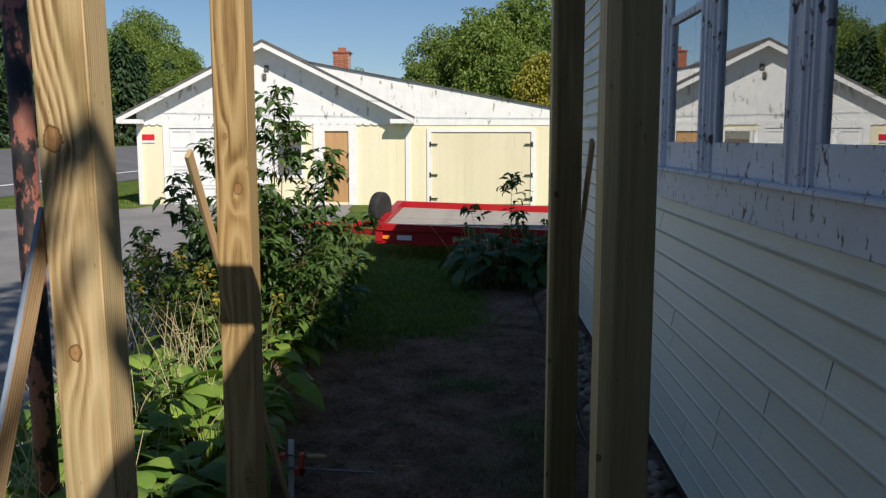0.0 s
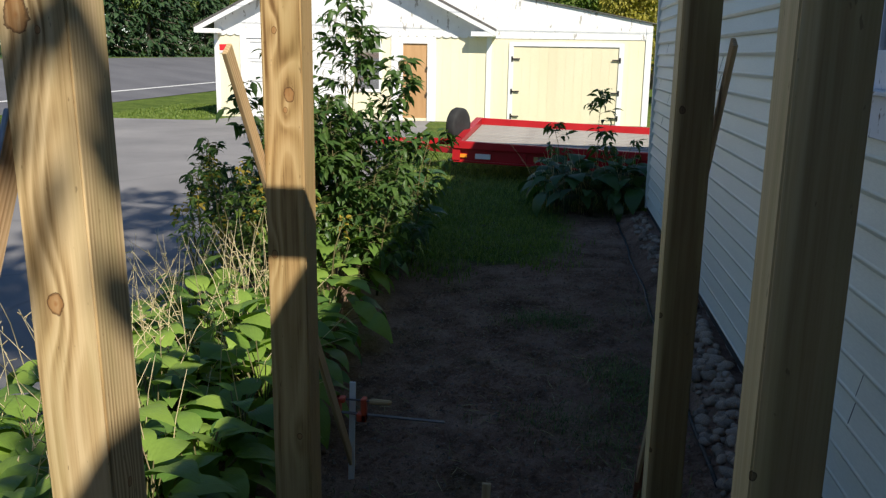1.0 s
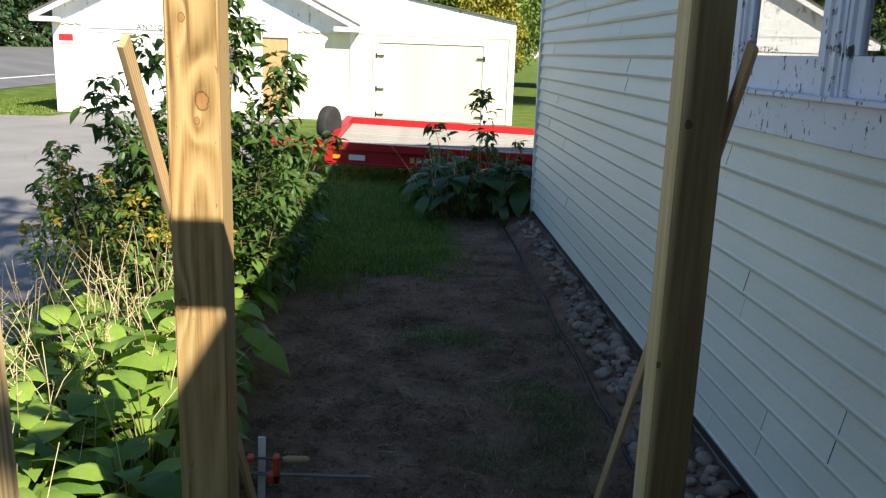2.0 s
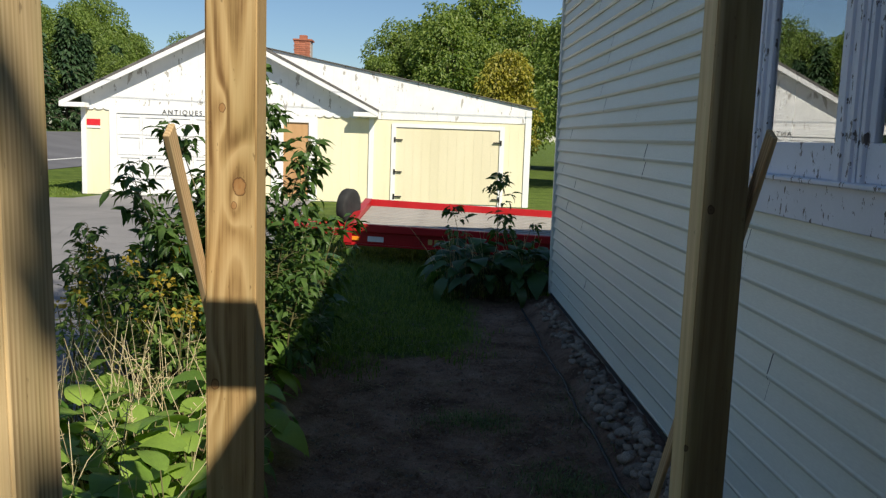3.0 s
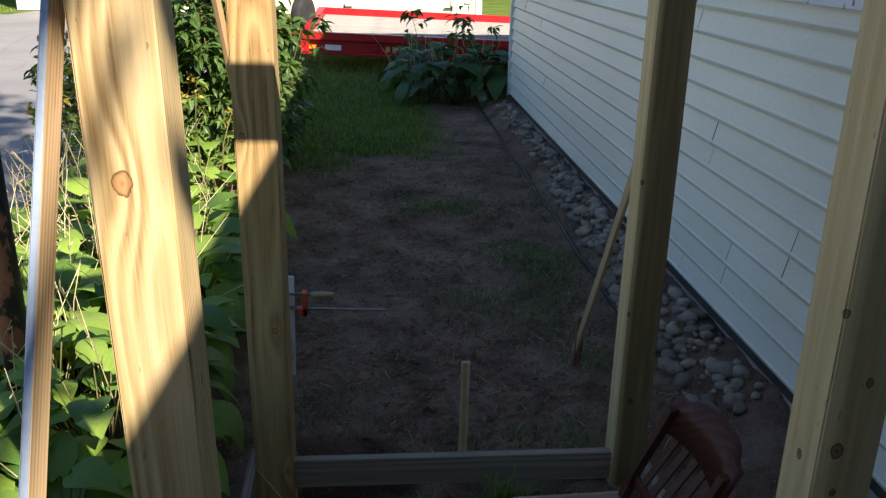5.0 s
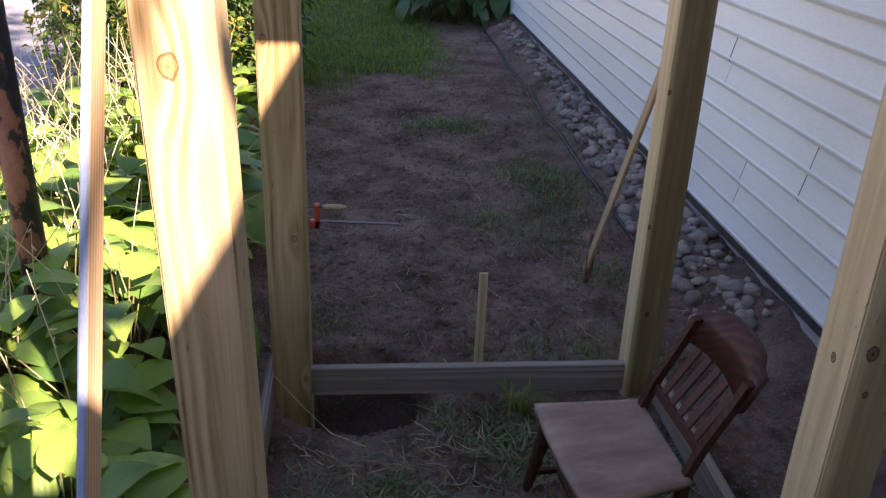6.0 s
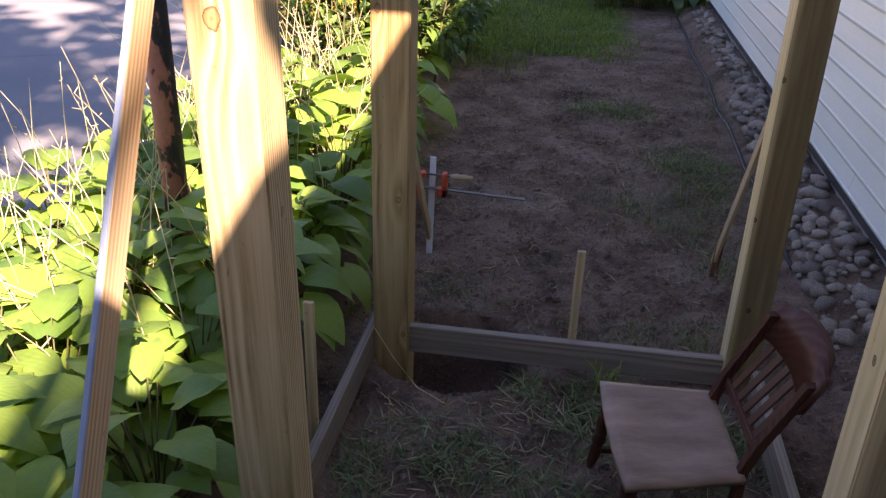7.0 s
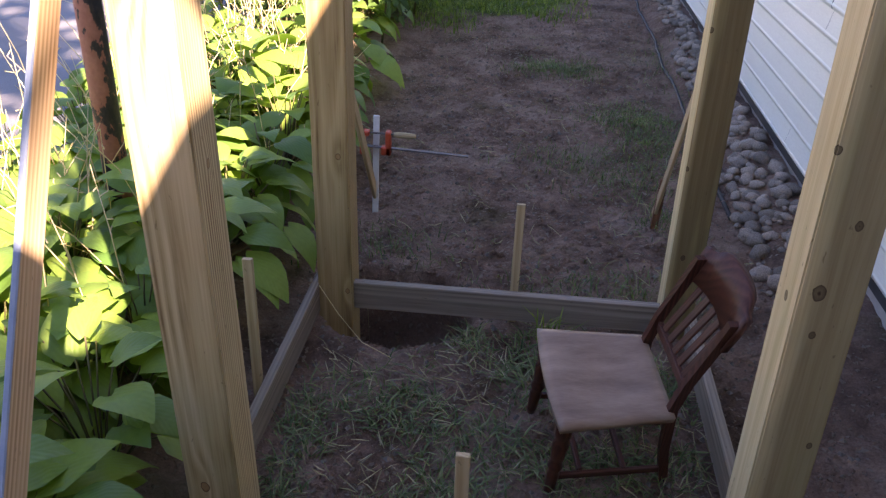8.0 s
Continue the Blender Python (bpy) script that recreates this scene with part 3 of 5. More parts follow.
def build_garage():
    g = thing("garage", pose(0, 0, 0), "old garage with white gable and pale yellow lower walls", "garage")
    xs = [-12.3, -7.44, -6.43, 3.3]
    part("wall", prism([(-12.3, -0.3)] + [(x, roofline(x) - 0.08) for x in xs] + [(3.3, -0.3)], GY + 0.05, GY + 9.0), M_PEEL_GAR, g)
    # openings: roll-up door, small window, plank door, double doors
    holes = [(-11.1, -7.6, 0.0, 2.83), (-7.1, -6.2, 1.1, 2.72), (-5.33, -4.45, 0.1, 2.72), (-1.4, 2.24, 0.05, 2.68)]
    x, step, rng = -12.3, 0.31, random.Random(8)
    while x < 3.28:
        b = min(x + step, 3.3)
        mid = (x + b) / 2
        off = rng.uniform(0, 0.005)
        lo = 2.93 if mid > -2.1 else 3.02
        off = off * (0.4 if mid > -2.1 else 1.0)
        tops = (roofline(x) - 0.065, roofline(b) - 0.065)
        wav = 0.035 * math.sin(mid * 9)
        part("white_board", prism([(x + 0.001, lo + (wav if mid < -2.1 else 0)), (b - 0.001, lo + (wav if mid < -2.1 else 0)), (b - 0.001, max(lo + 0.05, tops[1])), (x + 0.001, max(lo + 0.05, tops[0]))], GY + off - 0.012, GY + 0.05), M_PEEL_GAR, g)
        segs = [(0.0, lo + 0.0)]
        for hx0, hx1, hz0, hz1 in holes:
            if hx0 - 0.16 < mid < hx1 + 0.16:
                segs = [(z0, z1) for z0, z1 in ((0.0, hz0), (hz1, lo)) if z1 - z0 > 0.06]
        for z0, z1 in segs:
            part("yellow_board", block(x + 0.001, GY + 0.012 + off, z0, b - 0.001, GY + 0.05, z1), M_YELLOW, g)
        x = b
    # roll-up door of framed panels
    d = part("garage_door", block(-11.1, GY + 0.03, 0.0, -7.6, GY + 0.06, 2.83), M_WHITE, g, "white panelled overhead door")
    for r in range(4):
        for c in range(4):
            px, pz = -11.1 + c * 0.875, r * 0.7
            part("door_panel", join(block(px + 0.012, GY + 0.0, pz + 0.012, px + 0.863, GY + 0.03, pz + 0.10), block(px + 0.012, GY + 0.0, pz + 0.6, px + 0.863, GY + 0.03, pz + 0.69),
                                    block(px + 0.012, GY + 0.0, pz + 0.1, px + 0.1, GY + 0.03, pz + 0.6), block(px + 0.775, GY + 0.0, pz + 0.1, px + 0.863, GY + 0.03, pz + 0.6)), M_WHITE, d)
    f = GY - 0.03
    part("door_frame", join(block(-11.35, f, 0, -11.1, GY + 0.05, 3.0), block(-7.6, f, 0, -7.4, GY + 0.05, 3.0), block(-11.1, f, 2.83, -7.6, GY + 0.05, 3.0)), M_WHITE, g)
    wnd = part("window", join(block(-7.2, f, 1.0, -7.1, GY + 0.05, 2.8), block(-6.2, f, 1.0, -6.1, GY + 0.05, 2.8), block(-7.1, f, 2.72, -6.2, GY + 0.05, 2.8), block(-7.1, f, 1.0, -6.2, GY + 0.05, 1.1)), M_WHITE, g)
    part("pane", block(-7.1, GY + 0.03, 1.1, -6.2, GY + 0.04, 2.72), M_GLASS, wnd)
    pd = part("side_door", block(-5.33, GY + 0.03, 0.1, -4.45, GY + 0.055, 2.72), M_PLY, g, "brown weathered plywood door")
    part("door_frame", join(block(-5.75, f, 0, -5.33, GY + 0.05, 2.95), block(-4.45, f, 0, -4.15, GY + 0.05, 2.95), block(-5.33, f, 2.72, -4.45, GY + 0.05, 2.95)), M_WHITE, g)
    for z in (0.9, 1.8):
        part("hinge", block(-4.5, f - 0.02, z, -4.44, f, z + 0.12), M_IRON, pd)
    bd = part("double_door", block(-1.4, GY + 0.035, 0.05, 2.24, GY + 0.055, 2.66), M_YDOOR, g, "pale yellow double plank doors with black hinges")
    n = 12
    for i in range(n):
        a = -1.4 + 3.64 * i / n
        part("plank", block(a + 0.0015, GY + 0.01 + 0.002 * (i % 3), 0.05, a + 3.64 / n - 0.0015, GY + 0.035, 2.65), M_YDOOR, bd)
    for xx, s in ((-1.44, 1), (2.28, -1)):
        for z in (0.25, 1.12, 2.24):
            part("hinge", join(block(min(xx - 0.03, xx + 0.03), f - 0.02, z - 0.09, max(xx - 0.03, xx + 0.03), f, z + 0.09), block(min(xx, xx + s * 0.27), f - 0.02, z - 0.025, max(xx, xx + s * 0.27), f - 0.005, z + 0.025)), M_IRON, bd)
    part("door_frame", join(block(-1.56, f, 0, -1.4, GY + 0.05, 2.8), block(2.24, f, 0, 2.4, GY + 0.05, 2.8), block(-1.4, f, 2.68, 2.24, GY + 0.05, 2.8)), M_WHITE, g)
    part("corner_board", block(-12.32, f, 0, -12.17, GY + 0.06, 3.0), M_WHITE, g)
    part("corner_board", block(3.12, f, 0, 3.33, GY + 0.06, 3.4), M_WHITE, g)
    part("corner_board", block(-2.35, f, 0, -2.18, GY + 0.06, 2.95), M_WHITE, g)
    # overhanging gable roof with rake boards and returns
    for s in (-1, 1):
        e = -7.44 + s * 5.42
        part("roof", prism([(-7.44, 5.86), (e, 3.17), (e, 3.25), (-7.44, 5.97)], GY - 0.55, GY + 9.2), M_SHINGLE, g, "grey shingled gable roof slope")
        part("rake_board", prism([(-7.44, 5.68), (e, 3.0), (e, 3.165), (-7.44, 5.855)], GY - 0.54, GY - 0.50), M_WHITE, g)
        part("soffit", prism([(-7.44, 5.80), (e, 3.11), (e, 3.16), (-7.44, 5.855)], GY - 0.50, GY + 0.04), M_WHITE, g)
        a, b = sorted((e, e - s * 0.85))
        part("eave_return", block(a, GY - 0.53, 2.98, b, GY - 0.02, 3.14, 0.01), M_WHITE, g)
    part("roof", prism([(-6.9, 5.40), (3.45, 3.465), (3.45, 3.49), (-6.9, 5.425)], GY - 0.1, GY + 9.2), M_SHINGLE, g, "low grey shed roof")
    # scalloped band under the gable
    for i in range(33):
        a = -12.15 + i * 0.305
        part("scallop", prism([(a, 3.1)] + [(a + 0.152 - 0.152 * math.cos(math.pi * k / 6), 3.0 - 0.075 * math.sin(math.pi * k / 6)) for k in range(7)] + [(a + 0.305, 3.1)], GY - 0.032, GY - 0.008), M_WHITE, g)
    c = part("chimney", block(-5.44, GY + 3.0, 4.3, -4.83, GY + 3.6, 5.82), M_MORTAR, g, "short red brick chimney")
    brick = block(0, 0, 0, 0.2, 0.09, 0.065, 0.004)
    me = bpy.data.meshes.new("brick")
    brick.to_mesh(me)
    brick.free()
    me.materials.append(M_BRICK)
    for r in range(11):
        for k in range(3):
            part("brick", me, M_BRICK, c, "", Matrix.Translation((-5.45 + k * 0.207 - (0.0 if r % 2 else 0.02), GY + 2.98, 5.0 + r * 0.075)))
    part("cap", block(-5.5, GY + 2.94, 5.82, -4.77, GY + 3.66, 5.89, 0.01), M_BRICK, c)
    part("flue", block(-5.28, GY + 3.15, 5.89, -5.0, GY + 3.45, 6.05, 0.01), M_BRICK, c)
    # painted word on the door header
    cu = bpy.data.curves.new("lettering", "FONT")
    cu.body, cu.size, cu.extrude, cu.space_character = "ANTIQUES", 0.23, 0.004, 1.35
    t = new("lettering", cu)
    t.matrix_basis = pose(-9.52, f - 0.008, 2.84, 90, 0, 0)
    cu.materials.append(M_INK)
    t.parent = g
    tagged(t, "black painted letters")
    part("wall_sign", block(-12.13, GY - 0.02, 2.38, -11.67, GY + 0.012, 2.6, 0.004), M_SIGN, g, "small red sign with a white strip")
    part("sign_strip", block(-12.13, GY - 0.02, 2.29, -11.67, GY + 0.012, 2.375), M_PLATE, g)
    # gable lamp
    part("gable_vent", join(block(-7.5, GY - 0.05, 4.85, -7.33, GY - 0.01, 5.1, 0.02), block(-7.55, GY - 0.09, 4.55, -7.42, GY - 0.01, 4.8, 0.03)), M_SHINGLE, g, "small dark weathered fixture")


build_garage()


# ---- porch frame ----
def build_post(name_m, base, top, knots, label, half=0.07, tone=(1, 1, 1), pith=(0.045, 0.085), face_shade=0.0, grain=1.0):
    p = Vector(base)
    L = (Vector(top) - p).length
    mat = wood(name_m, *(tuple(a * k for a, k in zip(tone, c)) for c in (POST_L, POST_M, POST_D)), knots, grain=grain, pith=pith, face_shade=face_shade)
    ob = part("post", block(-half, -half, 0, half, half, L, 0.005, 2), mat, None, "", along(base, top))
    tagged(ob, label, "post", "porch posts")
    return ob


POST_TOP = 3.12
LAB = "square pressure-treated wooden post of the porch frame"
build_post("post_wood_a", (-0.986, 2.605, -0.12), (-1.043, 2.595, POST_TOP), ((-0.035, -0.08, 2.56, 0.030), (-0.016, -0.08, 1.926, 0.021), (0.01, -0.08, 2.53, 0.007), (-0.023, -0.08, 0.45, 0.014), (0.08, 0.0, 1.45, 0.010)), LAB + " with large knots", 0.08, (1.02, 1.04, 1.08))
build_post("post_wood_b", (-0.976, 4.13, -0.3), (-0.981, 4.12, POST_TOP), ((0.027, -0.08, 2.51, 0.022), (0.01, -0.08, 2.45, 0.009), (0.034, -0.08, 1.076, 0.012), (-0.05, -0.08, 1.87, 0.014), (-0.027, -0.08, 2.75, 0.011), (0.058, -0.08, 0.413, 0.010)), LAB + " in a hole", 0.08, (0.84, 0.78, 0.69), (0.02, 0.12))
# Posts c and d: fronts painted darker, sides left paler, as daylight falls.
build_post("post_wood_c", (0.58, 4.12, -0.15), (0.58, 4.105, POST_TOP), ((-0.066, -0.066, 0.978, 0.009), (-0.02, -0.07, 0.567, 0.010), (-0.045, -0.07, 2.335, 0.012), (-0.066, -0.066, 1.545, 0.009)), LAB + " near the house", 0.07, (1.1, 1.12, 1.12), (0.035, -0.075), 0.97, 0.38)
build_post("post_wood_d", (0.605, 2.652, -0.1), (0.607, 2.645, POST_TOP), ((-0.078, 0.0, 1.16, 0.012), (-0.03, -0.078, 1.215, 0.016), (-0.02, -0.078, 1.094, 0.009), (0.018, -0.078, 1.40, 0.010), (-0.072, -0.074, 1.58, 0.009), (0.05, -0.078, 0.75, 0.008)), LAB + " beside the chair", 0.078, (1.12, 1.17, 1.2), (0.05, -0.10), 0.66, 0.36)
tagged(part("porch_beam", block(-1.19, 2.56, POST_TOP, 0.68, 2.60, POST_TOP + 0.26, 0.004), M_BRACE), "wooden header beam resting on two porch posts", "beam")


def board(name, x0, y0, z0, x1, y1, z1, mat):
    """A plank lying along its longer side, with the grain along it."""
    if x1 - x0 > y1 - y0:
        bm, m = block(z0, y0 - (y0 + y1) / 2, 0, z1, y1 - (y0 + y1) / 2, x1 - x0, 0.004), Matrix.Translation((x0, (y0 + y1) / 2, 0)) @ Matrix(((0, 0, 1, 0), (0, 1, 0, 0), (1, 0, 0, 0), (0, 0, 0, 1))) @ Matrix.Diagonal((1, 1, 1, 1))
    else:
        bm, m = block(z0, x0 - (x0 + x1) / 2, 0, z1, x1 - (x0 + x1) / 2, y1 - y0, 0.004), Matrix.Translation(((x0 + x1) / 2, y0, 0)) @ Matrix(((0, 1, 0, 0), (0, 0, 1, 0), (1, 0, 0, 0), (0, 0, 0, 1)))
    return part(name, bm, mat, None, "", m)


tagged(board("ground_board", -0.90, 4.085, 0.0, 0.525, 4.125, 0.14, M_SILLB), "weathered grey board on edge between two porch posts", "board", "boards round the porch base")
tagged(board("ground_board", -1.09, 2.69, -0.01, -1.052, 4.2, 0.14, M_SILLB), "weathered grey board on edge along the hostas", "board", "boards round the porch base")
tagged(board("ground_board", 0.62, 2.74, 0.0, 0.66, 4.03, 0.14, M_SILLB), "weathered grey board on edge behind the chair", "board", "boards round the porch base")


def stake(x, y, z0, z1, material, label, w=0.038, d=0.019, lean=(0.0, 0.0)):
    bm = block(-w / 2, -d / 2, 0, w / 2, d / 2, z1 - z0, 0.002)
    ob = part("stake", bm, material, None, "", along((x, y, z0), (x + lean[0], y + lean[1], z1)))
    return tagged(ob, label, "stake", "wooden stakes")


stake(-0.155, 4.145, -0.08, 0.57, M_STAKE, "pale wooden stake behind the front board", lean=(0.005, 0.005))
stake(-1.112, 3.30, -0.1, 0.66, M_STAKE, "pale wooden stake beside the hostas", lean=(-0.005, 0.02))
stake(0.70, 2.86, -0.1, 0.50, M_STAKE, "pale wooden stake behind the chair", lean=(0.03, 0.0))
stake(-0.255, 2.42, -0.1, 0.64, M_STAKE, "pale wooden stake in trampled grass")
stake(0.61, 5.20, -0.08, 0.30, M_BROWNST, "short brown stake at the foot of a brace", 0.04, 0.03, lean=(0.02, 0.0))
stake(-1.0, 5.20, -0.06, 0.56, M_WHITEST, "white painted stick standing in soil", 0.035, 0.012, lean=(0.01, 0.02))


def brace(p, q, w, d, mat, label):
    t = thing("brace", Matrix.Identity(4), label, "brace", "diagonal post braces")
    bar("board", p, q, w, d, mat, t)
    return t


brace((-1.0, 5.26, 0.02), (-1.088, 3.76, 2.38), 0.02, 0.065, M_BRACE, "raw wooden diagonal brace beside a porch post")
brace((0.61, 5.24, 0.05), (0.688, 3.98, 2.43), 0.018, 0.06, M_BRACE, "raw wooden diagonal brace leaning on a porch post")
lev = brace((-1.12, 1.40, -0.05), (-1.135, 2.60, 2.22), 0.014, 0.085, M_LEVEL, "wooden diagonal brace with a pale blue edge")
# Strip along the brace's upper edge: sky light put in as blue colour.
bar("painted_edge", (-1.12, 1.360, -0.03), (-1.135, 2.560, 2.24), 0.0148, 0.005, M_BLUE, lev, "pale blue strip with the edge's sky light in its colour")


def build_clamp():
    c = thing("bar_clamp", pose(-1.0, 5.19, 0.40), "red bar clamp gripping a white stick and brace", "clamp")
    bar("bar", (-0.06, -0.03, 0.0), (0.53, 0.08, -0.07), 0.028, 0.008, M_STEEL, c, "thin grey steel bar")
    part("fixed_jaw", join(block(-0.075, -0.05, -0.05, -0.045, 0.0, 0.09, 0.006), block(-0.075, -0.05, 0.06, -0.02, 0.0, 0.09, 0.006)), M_REDTOOL, c)
    part("sliding_jaw", join(block(0.045, -0.045, -0.05, 0.10, 0.005, 0.0, 0.006), block(0.07, -0.045, -0.05, 0.10, 0.005, 0.09, 0.006)), M_REDTOOL, c)
    part("handle", lathe([(0.012, 0), (0.017, 0.02), (0.016, 0.1), (0.012, 0.125)], 12), M_STAKE, c, "pale turned wooden handle", along((0.115, -0.02, 0.07), (0.24, 0.0, 0.06)))
    bar("screw", (-0.02, -0.02, 0.075), (0.12, -0.02, 0.07), 0.01, 0.01, M_STEEL, c)


build_clamp()


def build_pipe():
    p = thing("steel_pipe_post", pose(-2.0, 4.15, 0.0), "leaning steel pipe with black and rust-red flaking paint", "pipe")
    v, f = tube([(0.0, 0.0, -0.05), (-0.01, 0.0, 1.5), (-0.03, 0.0, 3.3)], 0.057, 20)
    part("pipe", from_lists("pipe", v, f, True), M_PIPE, p)


build_pipe()


# ---- chair ----
def build_chair():
    """Its own x points forward, z up from the floor; the seat is 0.40 high."""
    m = pose(0.165, 3.26, -0.022, 0, 0, 191) @ pose(0, 0, 0, -10.0, -1.0, 0)
    c = thing("wooden_chair", m, "old dark brown wooden chair with worn seat and slatted back", "chair")
    h = 0.415
    # dished seat, wider in front
    nx, ny = 18, 18
    verts = []
    for j in range(ny + 1):
        for i in range(nx + 1):
            u, v = i / nx, j / ny * 2 - 1
            half = 0.20 + 0.04 * u
            x = -0.195 + 0.40 * u + (0.014 * (1 - v * v) if u > 0.98 else 0.0)
            dish = -0.013 * math.exp(-((u - 0.42) / 0.33) ** 2 - (v / 0.7) ** 2) + 0.006 * math.exp(-(v / 0.12) ** 2) * u
            edge = max(abs(v), abs(u * 2 - 1))
            verts.append((x, half * v, h + dish - (0.008 if edge > 0.999 else 0.0)))
    n = len(verts)
    verts += [(x * 0.985, y * 0.985, h - 0.034) for x, y, z in verts]
    w = nx + 1
    faces = [(j * w + i, j * w + i + 1, (j + 1) * w + i + 1, (j + 1) * w + i) for j in range(ny) for i in range(nx)]
    faces += [tuple(n + k for k in reversed(q)) for q in faces[:nx * ny]]
    rim = list(range(nx + 1)) + [j * w + nx for j in range(1, ny + 1)] + [ny * w + i for i in range(nx - 1, -1, -1)] + [j * w for j in range(ny - 1, 0, -1)]
    faces += [(b, a, a + n, b + n) for a, b in zip(rim, rim[1:] + rim[:1])]
    part("seat", from_lists("seat", verts, faces, True), M_SEAT, c, "worn scuffed wooden seat", Matrix.Identity(4))
    part("apron", join(block(0.155, -0.18, h - 0.085, 0.175, 0.18, h - 0.034, 0.003), block(-0.17, -0.165, h - 0.085, 0.155, -0.145, h - 0.034, 0.003), block(-0.17, 0.145, h - 0.085, 0.155, 0.165, h - 0.034, 0.003)), M_CHAIR, c)
    turned = [(0.012, 0.0), (0.016, 0.03), (0.019, 0.12), (0.016, 0.135), (0.023, 0.16), (0.016, 0.185), (0.02, 0.2), (0.024, 0.27), (0.017, 0.29), (0.024, 0.31), (0.024, h - 0.034)]
    for s in (-1, 1):
        part("leg", lathe([(1.22 * a, b) for a, b in turned], 14), M_CHAIR, c, "turned front leg", along((0.185, s * 0.195, 0.0), (0.165, s * 0.175, h)))
        # rear leg and back stile in one raked piece
        pts = [(-0.245, 0.0), (-0.205, h * 0.5), (-0.19, h), (-0.215, h + 0.12), (-0.275, h + 0.30), (-0.30, h + 0.385)]
        vs, fs = [], []
        for x, z in pts:
            for a, b in ((-0.017, -0.013), (0.017, -0.013), (0.017, 0.013), (-0.017, 0.013)):
                vs.append((x + a, s * 0.165 + b, z))
        for k in range(len(pts) - 1):
            for i in range(4):
                j = (i + 1) % 4
                fs.append((k * 4 + i, k * 4 + j, k * 4 + 4 + j, k * 4 + 4 + i))
        fs += [(3, 2, 1, 0), tuple(range(len(pts) * 4 - 4, len(pts) * 4))]
        part("back_post", from_lists("back_post", vs, fs), M_CHAIR, c)
    def back_x(z):
        return -0.19 - 0.11 * max(0.0, (z - h)) / 0.385 - 0.02 * max(0.0, (z - h - 0.1)) / 0.3
    # curved crest rail with a shaped top
    vs, fs, n = [], [], 16
    for i in range(n + 1):
        v = i / n * 2 - 1
        y = 0.19 * v
        bow = -0.03 * (1 - v * v)
        top = h + 0.418 + 0.04 * (1 - abs(v) ** 3) - 0.026 * math.exp(-((abs(v) - 0.80) / 0.1) ** 2)
        low = h + 0.285 + 0.02 * (1 - v * v)
        for z in (low, top):
            for d in (-0.012, 0.012):
                vs.append((back_x(z) + bow + d, y, z))
        if i:
            a, b = (i - 1) * 4, i * 4
            fs += [(a, b, b + 2, a + 2), (a + 1, a + 3, b + 3, b + 1), (a + 2, b + 2, b + 3, a + 3), (a, a + 1, b + 1, b)]
    fs += [(0, 2, 3, 1), (4 * n, 4 * n + 1, 4 * n + 3, 4 * n + 2)]
    part("crest_rail", from_lists("crest_rail", vs, fs, True), M_CHAIR, c, "broad curved crest rail")
    part("lower_rail", block(back_x(h + 0.09) - 0.012, -0.152, h + 0.065, back_x(h + 0.09) + 0.008, 0.152, h + 0.105, 0.003), M_CHAIR, c)
    for k in range(5):
        y = -0.11 + 0.055 * k
        bow = -0.03 * (1 - (y / 0.19) ** 2)
        bar("slat", (back_x(h + 0.1), y, h + 0.1), (back_x(h + 0.3) + bow, y, h + 0.302), 0.010, 0.033, M_CHAIR, c)
    for s in (-1, 1):
        bar("stretcher", (0.18, s * 0.19, 0.10), (-0.232, s * 0.165, 0.10), 0.018, 0.026, M_CHAIR, c)
    for x in (0.08, -0.08):
        bar("stretcher", (x, -0.175, 0.105), (x, 0.175, 0.105), 0.018, 0.024, M_CHAIR, c)


build_chair()


